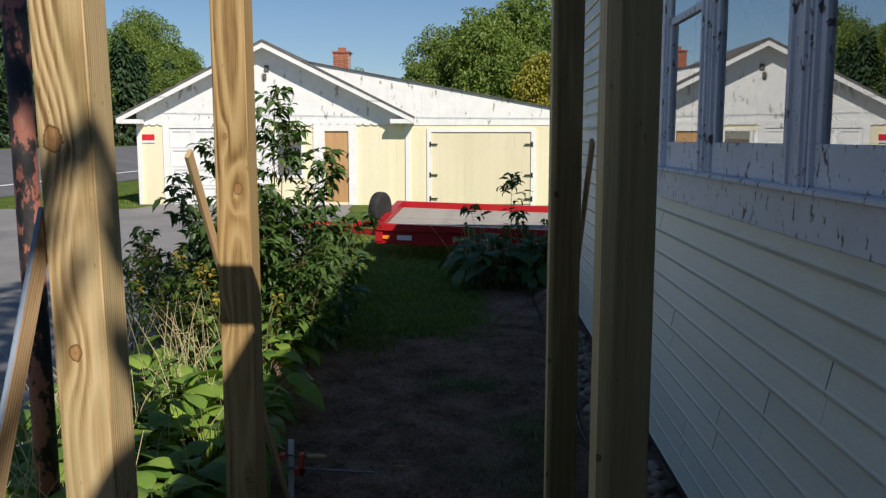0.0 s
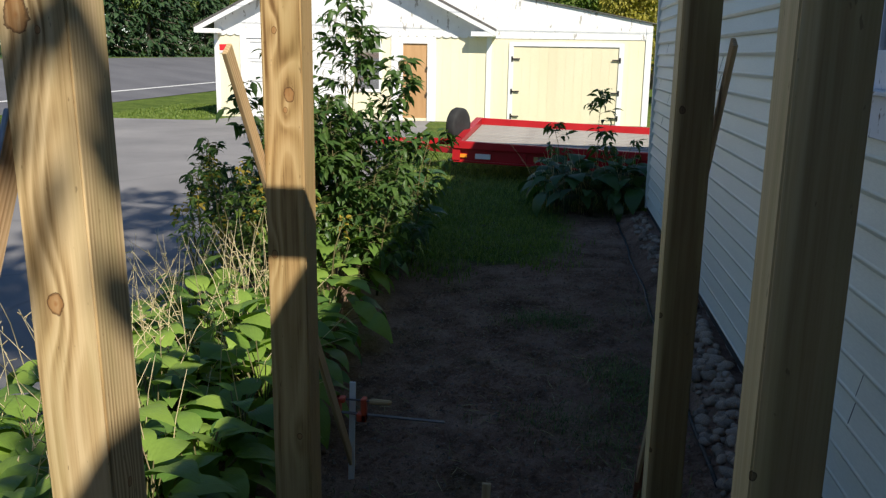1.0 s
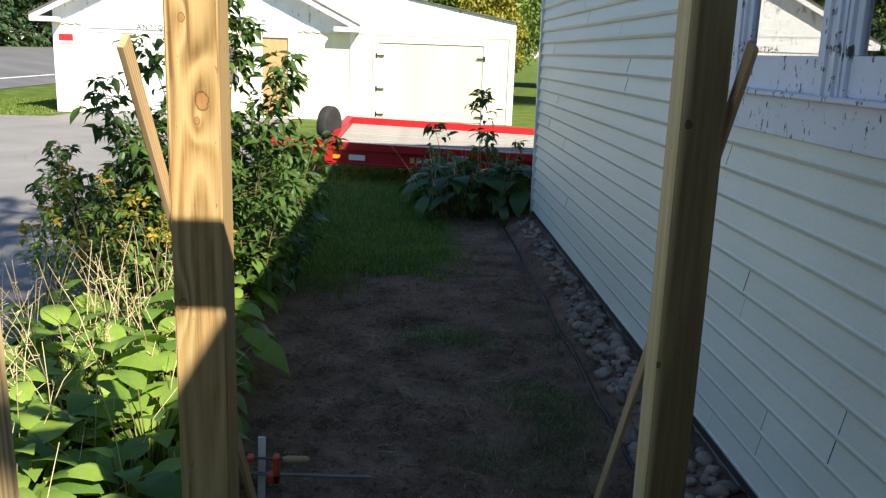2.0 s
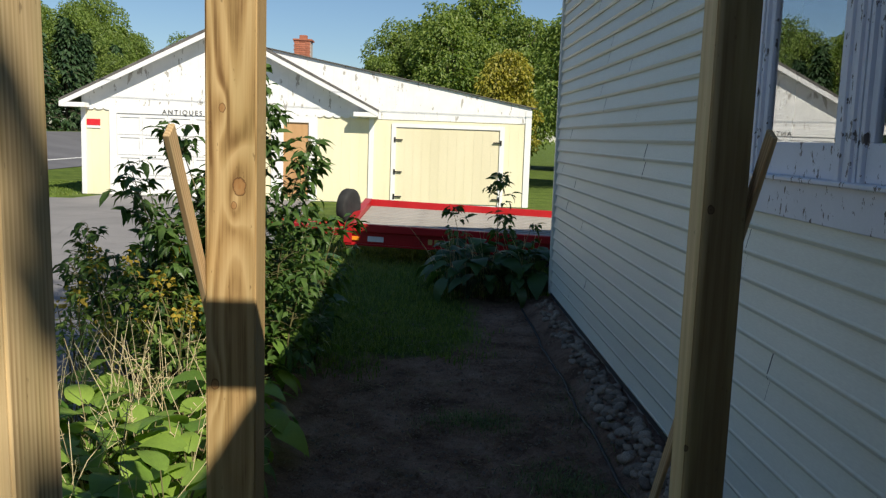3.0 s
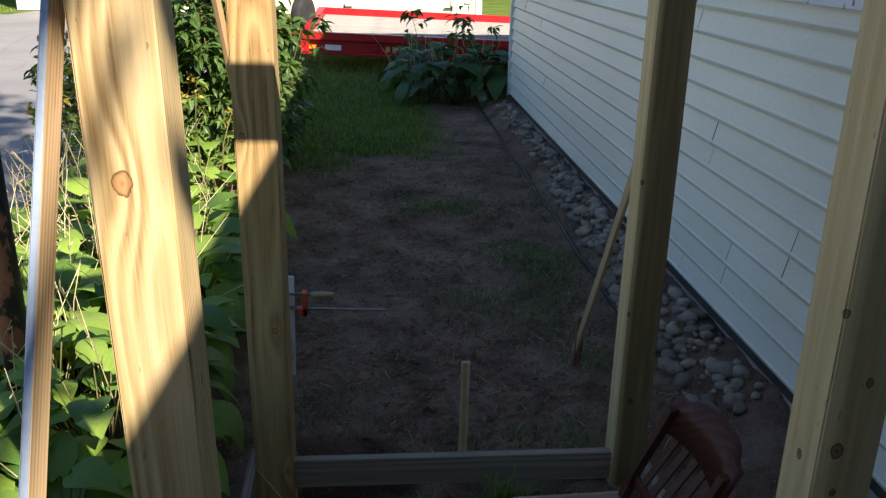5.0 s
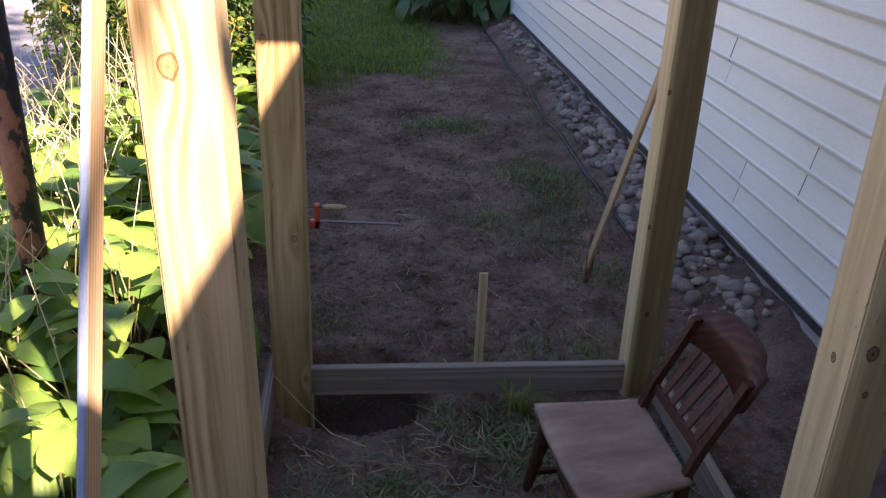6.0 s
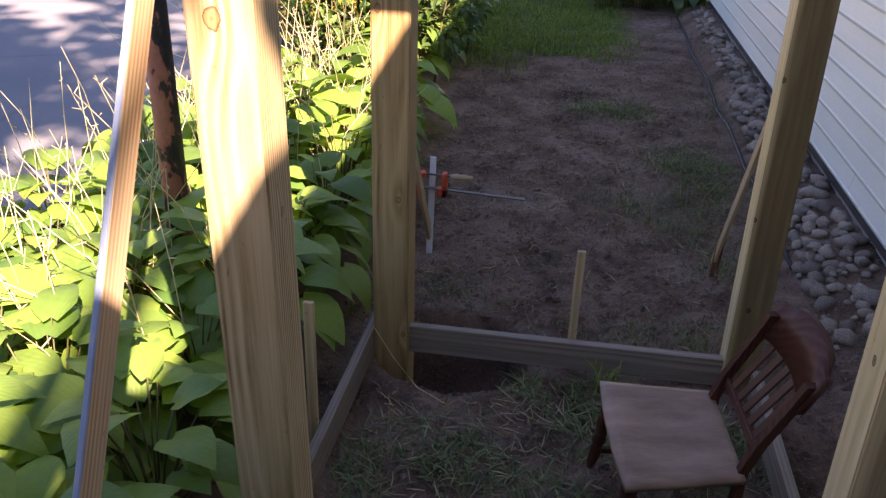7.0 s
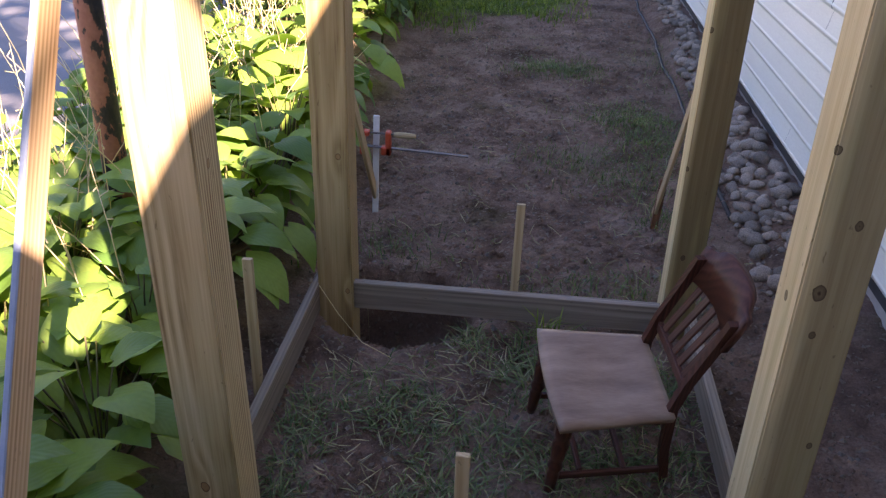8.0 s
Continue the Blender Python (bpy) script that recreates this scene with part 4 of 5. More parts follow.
# ---- trailer ----
def build_trailer():
    """Its own x runs along the near side from the corner, y across the bed, z up from the ground."""
    t = thing("flatbed_trailer", pose(-1.83, 17.2, 0.0, 0, 1.7, -3), "red flatbed trailer with grey board deck", "trailer")
    L, W = 7.5, 3.1
    part("near_rail", join(block(0, 0.06, 0.36, L, 0.12, 0.60, 0.01), block(0, -0.03, 0.60, L, 0.13, 0.745, 0.012), block(0, 0.02, 0.335, L, 0.14, 0.37, 0.006)), M_RED, t)
    part("far_rail", block(0.0, W - 0.1, 0.45, L, W, 0.98, 0.012), M_RED, t)
    me = from_lists("end_rail", [(-0.02, 0, 0.38), (0.13, 0, 0.38), (0.13, W, 0.45), (-0.02, W, 0.45), (-0.02, 0, 0.745), (0.13, 0, 0.745), (0.13, W, 0.985), (-0.02, W, 0.985)],
                    [(0, 3, 2, 1), (4, 5, 6, 7), (0, 1, 5, 4), (1, 2, 6, 5), (2, 3, 7, 6), (3, 0, 4, 7)])
    part("end_rail", me, M_RED, t)
    for i in range(14):
        a = 0.13 + (W - 0.24) * i / 14
        z = 0.66 + 0.17 * i / 14
        ob = part("deck_board", block(-(W - 0.24) / 28 + 0.006, -0.018, 0, (W - 0.24) / 28 - 0.006, 0.018, L - 0.2), M_DECK, t, "", Matrix.Translation((0.14, a + 0.1, z)) @ Matrix(((0, 0, 1, 0), (1, 0, 0, 0), (0, 1, 0, 0), (0, 0, 0, 1))))
    part("marker_light", block(0.04, 0.02, 0.43, 0.26, 0.049, 0.5, 0.006), M_AMBER, t, "amber marker lamp")
    part("number_plate", block(0.42, 0.03, 0.42, 0.72, 0.048, 0.52, 0.004), M_PLATE, t, "white plate")
    for k in range(3):
        part("lettering", block(1.55 + 0.12 * k, 0.042, 0.43, 1.63 + 0.12 * k, 0.048, 0.53), M_BARS, t, "dull gold mark")
    for x in (1.3, 2.6, 3.9, 5.2):
        part("stake_pocket", block(x, 0.01, 0.42, x + 0.1, 0.048, 0.58, 0.006), M_RED, t)
    part("axle_beam", block(2.0, 0.2, 0.25, 6.0, W - 0.2, 0.42), M_IRON, t)
    for p, q in (((0.0, 0.5, 0.5), (-1.9, 1.45, 0.5)), ((0.0, 2.4, 0.5), (-1.9, 1.55, 0.5)), ((-0.9, 0.95, 0.5), (-0.9, 2.0, 0.5))):
        bar("tongue", p, q, 0.09, 0.13, M_RED, t)
    w = part("spare_wheel", lathe([(0.19, -0.1), (0.30, -0.105), (0.355, -0.09), (0.37, -0.06), (0.37, 0.06), (0.355, 0.09), (0.30, 0.105), (0.19, 0.1)], 36), M_RUBBER, t, "upright black spare tyre", pose(-0.13, 1.25, 0.93, 0, 90, 0) @ pose(0, 0, 0, 20, 0, 0))
    part("rim", lathe([(0.19, -0.07), (0.185, 0.07), (0.06, 0.02)], 24), M_IRON, w)
    part("wheel_bracket", block(-0.2, 1.15, 0.45, 0.0, 1.35, 0.7), M_RED, t)
    for x in (3.6, 4.5):
        for y in (0.2, W - 0.2):
            part("wheel", lathe([(0.1, -0.1), (0.34, -0.1), (0.36, -0.06), (0.36, 0.06), (0.34, 0.1), (0.1, 0.1)], 28), M_RUBBER, t, "", pose(x, y, 0.30, 90, 0, 0))


build_trailer()


# ---- plants ----
def simple_leaf(length, width, droop, fold):
    """Verts and faces of a pointed leaf along x: 4 quads."""
    v = [(0, 0, 0)]
    for u, w in ((0.3, 1.0), (0.68, 0.72)):
        z = -droop * length * u * u + 0.06 * length * math.sin(3 * u)
        v += [(length * u, -width / 2 * w, z + fold * width), (length * u, 0, z), (length * u, width / 2 * w, z + fold * width)]
    v.append((length, 0, -droop * length))
    f = [(0, 1, 2), (0, 2, 3), (1, 4, 5, 2), (2, 5, 6, 3), (4, 7, 5), (5, 7, 6)]
    return np.array(v, float), f


def hosta_leaf(length, width, droop, fold):
    us = [0.0, 0.07, 0.22, 0.42, 0.62, 0.8, 0.92, 1.0]
    ws = [0.30, 0.72, 1.0, 0.98, 0.78, 0.46, 0.2, 0.02]
    verts, faces = [], []
    for k, (u, w) in enumerate(zip(us, ws)):
        z = 0.18 * length * math.sin(u * 2.0) - droop * length * u * u
        back = -0.09 * length if k == 0 else 0.0
        h = width / 2 * w
        rip = 0.02 * width * (1 if k % 2 else -1)
        for s in (-1.0, -0.55, 0.0, 0.55, 1.0):
            verts.append((length * u + back * abs(s), h * s, z + fold * h * abs(s) - 0.25 * h * s * s * (0.6 if u > 0.1 else 0.2) + (rip if abs(s) == 0.55 else 0)))
    for k in range(len(us) - 1):
        for i in range(4):
            a = k * 5 + i
            faces.append((a, a + 1, a + 6, a + 5))
    return from_lists("leaf", verts, faces, True)


HLEAVES = [hosta_leaf(l, w, d, f) for l, w, d, f in ((0.20, 0.145, 0.35, 0.2), (0.235, 0.175, 0.5, 0.15), (0.175, 0.125, 0.25, 0.28), (0.22, 0.16, 0.65, 0.1), (0.155, 0.11, 0.4, 0.25))]
HLEAVES_D = [me.copy() for me in HLEAVES]
for me in HLEAVES:
    me.materials.append(M_HOSTA)
for me in HLEAVES_D:
    me.materials.append(M_HOSTA_D)


def hosta(x, y, size, count, rng, dark=False):
    h = thing("hosta", pose(x, y, height(x, y), 0, 0, rng.uniform(0, 360)), "dark green hosta with drooping leaves" if dark else "bright green hosta with broad heartshaped leaves", "plant", "hostas in the bed")
    runs = []
    for i in range(count):
        f = (i + 0.5) / count
        az = 137.5 * i + rng.uniform(-20, 20)
        r = size * (0.06 + 0.25 * f ** 0.8) * rng.uniform(0.8, 1.15)
        z = size * (0.46 - 0.26 * f) * rng.uniform(0.85, 1.15)
        tilt = 40 - 62 * (1 - f) + rng.uniform(-16, 16)
        me = rng.choice(HLEAVES_D if dark else HLEAVES)
        s = size * rng.uniform(0.8, 1.2)
        a = radians(az)
        p = Vector((r * math.cos(a), r * math.sin(a), z))
        part("leaf", me, None, h, "", Matrix.LocRotScale(p, Euler((radians(rng.uniform(-18, 18)), radians(tilt), a)), (s, s, s)))
        runs.append(([(0, 0, 0), p * 0.55 + Vector((0, 0, 0.06)), p], 0.0035))
    tagged(part("stalk", tubes("stalks", runs, 4), M_STEM, h), kind="stuff")


def plant_beds():
    rng = random.Random(5)
    y = 1.75
    while y < 7.6:
        for x in (-1.60 if y < 5.4 else -1.58, -2.0, -2.36, -2.70):
            if abs(x + 2.0) < 0.12 and abs(y - 4.15) < 0.12:
                continue
            px, py = x + rng.uniform(-0.13, 0.13) - 0.02 * (y - 3), y + rng.uniform(-0.14, 0.14)
            hosta(px, py, rng.uniform(0.95, 1.25), 36 if y < 5.5 else 22, rng, False)
        y += 0.46
    for k in range(12):
        hosta((-1.78 if k < 5 else -1.62 - 0.04 * k) + rng.uniform(-0.15, 0.1), 7.9 + 0.62 * k, rng.uniform(1.0, 1.25), 18 if k < 5 else 14, rng, k > 4)
    for k in range(9):
        hosta(0.35 + 0.36 * (k % 4) + rng.uniform(-0.1, 0.1) - (0.1 if k > 3 else 0), 13.95 + 0.55 * (k // 4) + rng.uniform(-0.1, 0.1), rng.uniform(1.35, 1.7), 24, rng, True)


plant_beds()


def scatter_leaves(points, rng, size, droop=0.3, shape=0.42, far=False):
    """One mesh of many leaves: points are (place, outward direction); far ones are folded diamonds."""
    base, f = simple_leaf(1.0, shape, droop, 0.12)
    if far:
        base, f = np.array([(0, 0, 0), (0.45, -shape / 2, 0.1), (1, 0, -droop), (0.45, shape / 2, 0.1)], float), [(0, 1, 2), (0, 2, 3)]
    V, F, k = [], [], 0
    for p, d in points:
        s = size * rng.uniform(0.6, 1.3)
        e = Euler((rng.uniform(-0.7, 0.7), rng.uniform(-0.5, 0.9), math.atan2(d[1], d[0]) + rng.uniform(-0.8, 0.8)))
        m = np.array(e.to_matrix())
        V.append(base * s @ m.T + np.array(p))
        F += [tuple(i + k for i in q) for q in f]
        k += len(base)
    return from_lists("leaves", np.concatenate(V), F, False)


def shrub(x, y, stems, label, rng, leaf=0.10, material=None, bloom=False, name="shrub"):
    """Stems with side twigs and leaves set along them; stems are (dx, dy, height, lean x, lean y, leaves)."""
    s = thing(name, pose(x, y, height(x, y)), label, "shrub")
    runs, pts, gold = [], [], []
    for dx, dy, h, lx, ly, n in stems:
        spine = [Vector((dx + lx * u * u + 0.03 * math.sin(5 * u + dx), dy + ly * u * u, h * u)) for u in (0, 0.25, 0.5, 0.75, 1.0)]
        runs.append((spine, [0.014, 0.012, 0.009, 0.006, 0.003]))
        for i in range(n):
            u = 0.12 + 0.88 * rng.random() ** 0.8
            k = min(3, int(u * 4))
            c = spine[k].lerp(spine[k + 1], u * 4 - k)
            a = rng.uniform(0, 2 * math.pi)
            reach = (0.10 + 0.34 * (1 - u) ** 0.7) * (0.5 + h * 0.28)
            d = Vector((math.cos(a), math.sin(a), 0.35))
            tip = c + d * reach * rng.uniform(0.6, 1.1)
            runs.append(([c, c.lerp(tip, 0.5) + Vector((0, 0, 0.02)), tip], 0.0025))
            for t in (0.35, 0.55, 0.72, 0.88, 1.0):
                q = c.lerp(tip, t)
                sgn = 1 if rng.random() < 0.5 else -1
                pts.append((q, (math.cos(a + sgn * 0.9), math.sin(a + sgn * 0.9))))
        if bloom:
            for i in range(26):
                a, r = rng.uniform(0, 6.28), rng.uniform(0, 0.07)
                gold.append((spine[4] + Vector((r * math.cos(a), r * math.sin(a), rng.uniform(-0.16, 0.05))), (math.cos(a), math.sin(a))))
    tagged(part("stem", tubes("stems", runs, 4), M_STEM, s), kind="stuff")
    tagged(part("leaves", scatter_leaves(pts, rng, leaf), material or M_SHRUB, s), kind="stuff")
    if gold:
        tagged(part("bloom", scatter_leaves(gold, rng, 0.045, 0.1, 0.7), M_GOLD, s, "yellow flower plumes"), kind="stuff")
    return s


def build_shrubs():
    r = random.Random(31)
    st = [(r.uniform(-0.55, 0.55), r.uniform(-0.5, 0.5), r.uniform(1.2, 2.1), r.uniform(-0.35, 0.35), r.uniform(-0.3, 0.3), 34) for k in range(22)]
    shrub(-2.15, 9.2, st + [(0.1, 0.1, 2.95, 0.1, 0.0, 95), (0.15, 0.0, 2.6, 0.2, 0.0, 70), (0.0, -0.1, 2.4, -0.45, 0.0, 60), (0.35, 0, 2.3, 0.4, 0.0, 60)], "tall leafy green shrub beside the driveway", r, 0.13)
    st = [(r.uniform(-0.5, 0.5), r.uniform(-0.5, 0.5), r.uniform(0.9, 1.5), r.uniform(-0.35, 0.25), r.uniform(-0.3, 0.3), 34) for k in range(18)]
    shrub(-3.15, 9.6, st, "dense dark green bush at the driveway edge", r, 0.10)
    st = [(r.uniform(-0.45, 0.45), r.uniform(-0.5, 0.5), r.uniform(0.8, 1.45), r.uniform(-0.2, 0.2), r.uniform(-0.3, 0.2), 13) for k in range(12)]
    shrub(-2.95, 8.3, st, "goldenrod with yellow blooms among weeds", r, 0.085, M_WEED, True, "goldenrod")
    st = [(r.uniform(-0.3, 0.3), r.uniform(-0.3, 0.3), r.uniform(0.8, 1.25), r.uniform(-0.2, 0.2), r.uniform(-0.3, 0.2), 6) for k in range(6)]
    shrub(-1.98, 7.7, st, "goldenrod with yellow blooms among hostas", r, 0.085, M_WEED, True, "goldenrod")
    st = [(r.uniform(-0.3, 0.3), r.uniform(-0.3, 0.3), r.uniform(1.0, 1.6), r.uniform(0.0, 0.4), r.uniform(-0.2, 0.2), 14) for k in range(7)]
    shrub(-1.75, 10.3, st, "broad-leaved green weeds beside the grass", r, 0.17)
    shrub(0.75, 14.6, [(0.0, 0.0, 1.85, 0.1, 0, 22), (-0.5, 0.1, 1.35, -0.15, 0, 12), (0.45, 0.2, 1.1, 0.2, 0, 14), (0.2, 0.3, 1.2, 0.0, 0, 14)], "tall leafy weed among dark hostas", r, 0.15)
    # dry seed stalks standing over the bed
    runs = []
    for k in range(300):
        x, y = r.gauss(-2.35, 0.38), r.uniform(3.0, 7.6)
        if x > -1.5 or x < -3.2:
            continue
        h = r.uniform(0.55, 1.25)
        lx, ly = r.gauss(-0.1, 0.25), r.gauss(0, 0.25)
        pts = [(x + lx * u * u, y + ly * u * u, h * u * (1 - 0.12 * u)) for u in (0, 0.35, 0.7, 1.0)]
        runs.append((pts, [0.0035, 0.003, 0.0025, 0.0015]))
        for j in range(r.choice((0, 0, 3, 6))):
            u = r.uniform(0.6, 1.0)
            c = Vector((x + lx * u * u, y + ly * u * u, h * u * (1 - 0.12 * u)))
            runs.append(([c, c + Vector((r.uniform(-0.04, 0.04), r.uniform(-0.04, 0.04), r.uniform(-0.01, 0.04)))], 0.003))
    for k in range(90):
        x, y, h = r.uniform(-0.1, 1.3), r.uniform(13.8, 14.9), r.uniform(0.5, 1.1)
        lx, ly = r.gauss(-0.1, 0.2), r.gauss(-0.1, 0.15)
        runs.append(([(x + lx * u * u, y + ly * u * u, h * u) for u in (0, 0.35, 0.7, 1.0)], [0.004, 0.0035, 0.003, 0.002]))
    tagged(part("dry_stalks", tubes("dry_stalks", runs, 4), M_STRAW), "dry tan seed stalks standing above the hostas", "dry grass", kind="stuff")


build_shrubs()


def blades(name, spots, rng, label, hmin, hmax, width, material, lie=1.0):
    V, F = [], []
    for x, y in spots:
        h = rng.uniform(hmin, hmax)
        a = rng.uniform(0, 6.283)
        bx, by = math.cos(a), math.sin(a)
        ln = rng.uniform(0.2, 1.1) * h * lie
        z = height(x, y)
        w = width * rng.uniform(0.6, 1.2)
        k = len(V)
        px, py = -by * w / 2, bx * w / 2
        V += [(x - px, y - py, z - 0.01), (x + px, y + py, z - 0.01), (x + bx * ln * 0.35 - px * 0.8, y + by * ln * 0.35 - py * 0.8, z + h * 0.6),
              (x + bx * ln * 0.35 + px * 0.8, y + by * ln * 0.35 + py * 0.8, z + h * 0.6), (x + bx * ln, y + by * ln, z + h * 0.85)]
        F += [(k, k + 1, k + 3, k + 2), (k + 2, k + 3, k + 4)]
    tagged(part(name, from_lists(name, V, F), material), label, "grass", kind="stuff")


def build_grass():
    r = random.Random(77)
    spots = []
    while len(spots) < 5200:
        x, y = r.uniform(-1.0, 0.6), r.uniform(2.2, 4.05)
        d = noise.noise((x * 2.3, y * 2.3, 9.0)) + 0.25 * noise.noise((x * 7, y * 7, 2.0))
        if d > 0.14 - 0.3 * r.random() and (x + 0.72) ** 2 + (y - 4.1) ** 2 > 0.12:
            spots.append((x, y))
    # cut grass and straw lying loose on the ground
    V, F = [], []
    for k in range(1700):
        x, y = (r.uniform(-0.98, 0.62), r.uniform(2.2, 4.0)) if k < 1250 else (r.uniform(-1.0, 1.1), r.uniform(4.25, 9.5))
        if (x + 0.72) ** 2 + (y - 4.1) ** 2 < 0.12:
            continue
        a, ln, w, bow = r.uniform(0, 6.283), r.uniform(0.03, 0.12), r.uniform(0.0012, 0.0028), r.uniform(-0.3, 0.3)
        c, q = math.cos(a), math.sin(a)
        n0 = len(V)
        lift = r.uniform(0.012, 0.045)
        for u, f in ((-0.5, 0.5), (0.0, 1.0), (0.5, 0.3)):
            px, py = x + c * ln * u - q * bow * ln * (0.25 - u * u), y + q * ln * u + c * bow * ln * (0.25 - u * u)
            pz = height(px, py) + 0.006 + lift * (0.4 + u)
            V += [(px - q * w * f, py + c * w * f, pz), (px + q * w * f, py - c * w * f, pz + 0.002)]
        F += [(n0, n0 + 1, n0 + 3, n0 + 2), (n0 + 2, n0 + 3, n0 + 5, n0 + 4)]
    tagged(part("straw_litter", from_lists("straw_litter", V, F), M_LITTER), "dull dry grass cuttings scattered loose on the soil", "straw", kind="stuff")
    blades("trampled_grass", spots, r, "trampled short grass inside the porch frame", 0.01, 0.05, 0.008, M_TRAMPLED, 3.2)
    spots = []
    for cx, cy, sx, sy, n in ((0.75, 6.75, 0.16, 0.35, 1300), (0.02, 8.4, 0.2, 0.14, 800), (0.32, 8.35, 0.12, 0.15, 300), (0.3, 4.4, 0.3, 0.12, 500), (0.55, 7.1, 0.16, 0.18, 500), (0.2, 6.2, 0.25, 0.12, 350), (0.5, 5.9, 0.2, 0.2, 400), (0.7, 5.3, 0.12, 0.15, 250), (1.05, 8.6, 0.12, 0.6, 200), (-0.9, 4.75, 0.25, 0.15, 300)):
        spots += [(r.gauss(cx, sx), r.gauss(cy, sy)) for k in range(n)]
    spots = [(x, y) for x, y in spots if -1.3 < x < 1.4 and not (4.0 < y < 4.17)]
    blades("grass_tufts", spots, r, "thin tufts of grass on bare soil", 0.015, 0.07, 0.006, M_TRAMPLED, 2.0)
    spots = []
    while len(spots) < 42000:
        y = 9.0 + 16 * r.random() ** 1.5
        x = r.uniform(-3.0, 3.2)
        edge = min(y - 10.2 - 0.9 * max(0.0, x + 0.7), max(2.5 * (0.3 - x), y - 14.2)) + 1.1 * noise.noise((x * 1.2, y * 1.2, 4.0))
        if edge > r.gauss(0, 0.35) and not (x > 1.3 and y < 13.6):
            spots.append((x, y))
    blades("lawn_grass", spots, r, "mown green lawn behind the bare soil", 0.04, 0.10, 0.012, M_GRASS)
    spots = [(r.uniform(-16.5, -12.4), r.uniform(29.2, 38)) for k in range(9000)]
    blades("verge_grass", spots, r, "green grass verge between garage and road", 0.04, 0.1, 0.03, M_GRASS)
    spots = [(r.gauss(0.02, 0.03), r.gauss(3.98, 0.03)) for k in range(40)]
    blades("grass_clump", spots, r, "pale tall grass clump against the front board", 0.10, 0.2, 0.009, M_GRASS)


build_grass()


# ---- stones along the wall ----
def build_stones():
    rng = random.Random(12)
    border = thing("rock_border", pose(0, 0, 0), "strip of grey river stones along the house wall", "stones", kind="structure")
    kinds = []
    for k in range(7):
        bm = bmesh.new()
        bmesh.ops.create_icosphere(bm, subdivisions=2, radius=1.0)
        for v in bm.verts:
            n = 1 + 0.36 * noise.noise(v.co * 1.3 + Vector((k * 7, 0, 0)))
            v.co = Vector((v.co.x * n, v.co.y * n * 0.8, v.co.z * n * 0.62))
        for f in bm.faces:
            f.smooth = True
        me = bpy.data.meshes.new("stone")
        bm.to_mesh(me)
        bm.free()
        me.materials.append(M_STONE)
        kinds.append(me)
    y = 4.55
    while y < 13.0:
        near = y < 9
        width = 0.34 if y < 6.5 else 0.27 if y < 9 else 0.2
        for k in range(7):
            x = 1.44 - width * rng.random()
            s = rng.choice((0.02, 0.026, 0.034, 0.042, 0.05, 0.064)) * (1.0 if near else 0.85)
            part("stone", rng.choice(kinds), M_STONE, border, "", Matrix.LocRotScale((x, y + rng.uniform(-0.06, 0.06), height(x, y) + s * 0.2 + rng.uniform(0, 0.015)), Euler((rng.uniform(-0.3, 0.3), rng.uniform(-0.3, 0.3), rng.uniform(0, 6))), (s, s, s)))
        y += 0.085 if near else 0.15
    V, F = [], []
    r2 = random.Random(3)
    for k in range(5200):
        x, y = r2.uniform(-1.2, 1.2), 2.3 + 11 * r2.random() ** 1.3
        s = r2.choice((0.004, 0.006, 0.008, 0.012, 0.018))
        z = height(x, y)
        b = len(V)
        q = [r2.uniform(0.6, 1.2) * s for i in range(6)]
        V += [(x + q[0], y, z), (x, y + q[1], z), (x - q[2], y, z), (x, y - q[3], z), (x, y, z + q[4] * 0.8), (x, y, z - q[5])]
        F += [(b + i, b + (i + 1) % 4, b + 4) for i in range(4)] + [(b + (i + 1) % 4, b + i, b + 5) for i in range(4)]
    C, G = [], []
    for k in range(12000):
        x, y = r2.uniform(-1.25, 1.15), 2.2 + 9 * r2.random() ** 1.4
        if 4.04 < y < 4.16:
            continue
        s = r2.choice((0.006, 0.008, 0.011, 0.015, 0.022))
        z = height(x, y) + s * 0.15
        b = len(C)
        q = [r2.uniform(0.6, 1.2) * s for i in range(6)]
        C += [(x + q[0], y, z), (x, y + q[1], z), (x - q[2], y, z), (x, y - q[3], z), (x + q[0] * 0.3, y, z + q[4] * 0.7), (x, y, z - q[5])]
        G += [(b + i, b + (i + 1) % 4, b + 4) for i in range(4)] + [(b + (i + 1) % 4, b + i, b + 5) for i in range(4)]
    tagged(part("soil_clods", from_lists("soil_clods", C, G), M_SOIL), "small dry clods of brown soil", "soil", kind="stuff")
    tagged(part("pebbles", from_lists("pebbles", V, F), M_STONE), "scattered small stones and crumbs on the soil", "pebbles", kind="stuff")


build_stones()
r = random.Random(2)
hose = [(1.08 + 0.012 * math.sin(0.9 * k) + r.uniform(-0.006, 0.006), 5.4 + 0.28 * k, height(1.08, 5.4 + 0.28 * k) + 0.012) for k in range(31)]
tagged(part("soaker_hose", tubes("hose", [(hose, 0.014)], 8), M_IRON), "thin black hose lying along the soil path", "hose")
tagged(part("string", tubes("string", [([(-1.052, 4.05, 0.13), (-0.93, 3.9, 0.08), (-0.80, 3.78, 0.02), (-0.66, 3.70, 0.01)], 0.0022)], 5), M_STRAW), "loose pale string trailing from a porch post", "string")


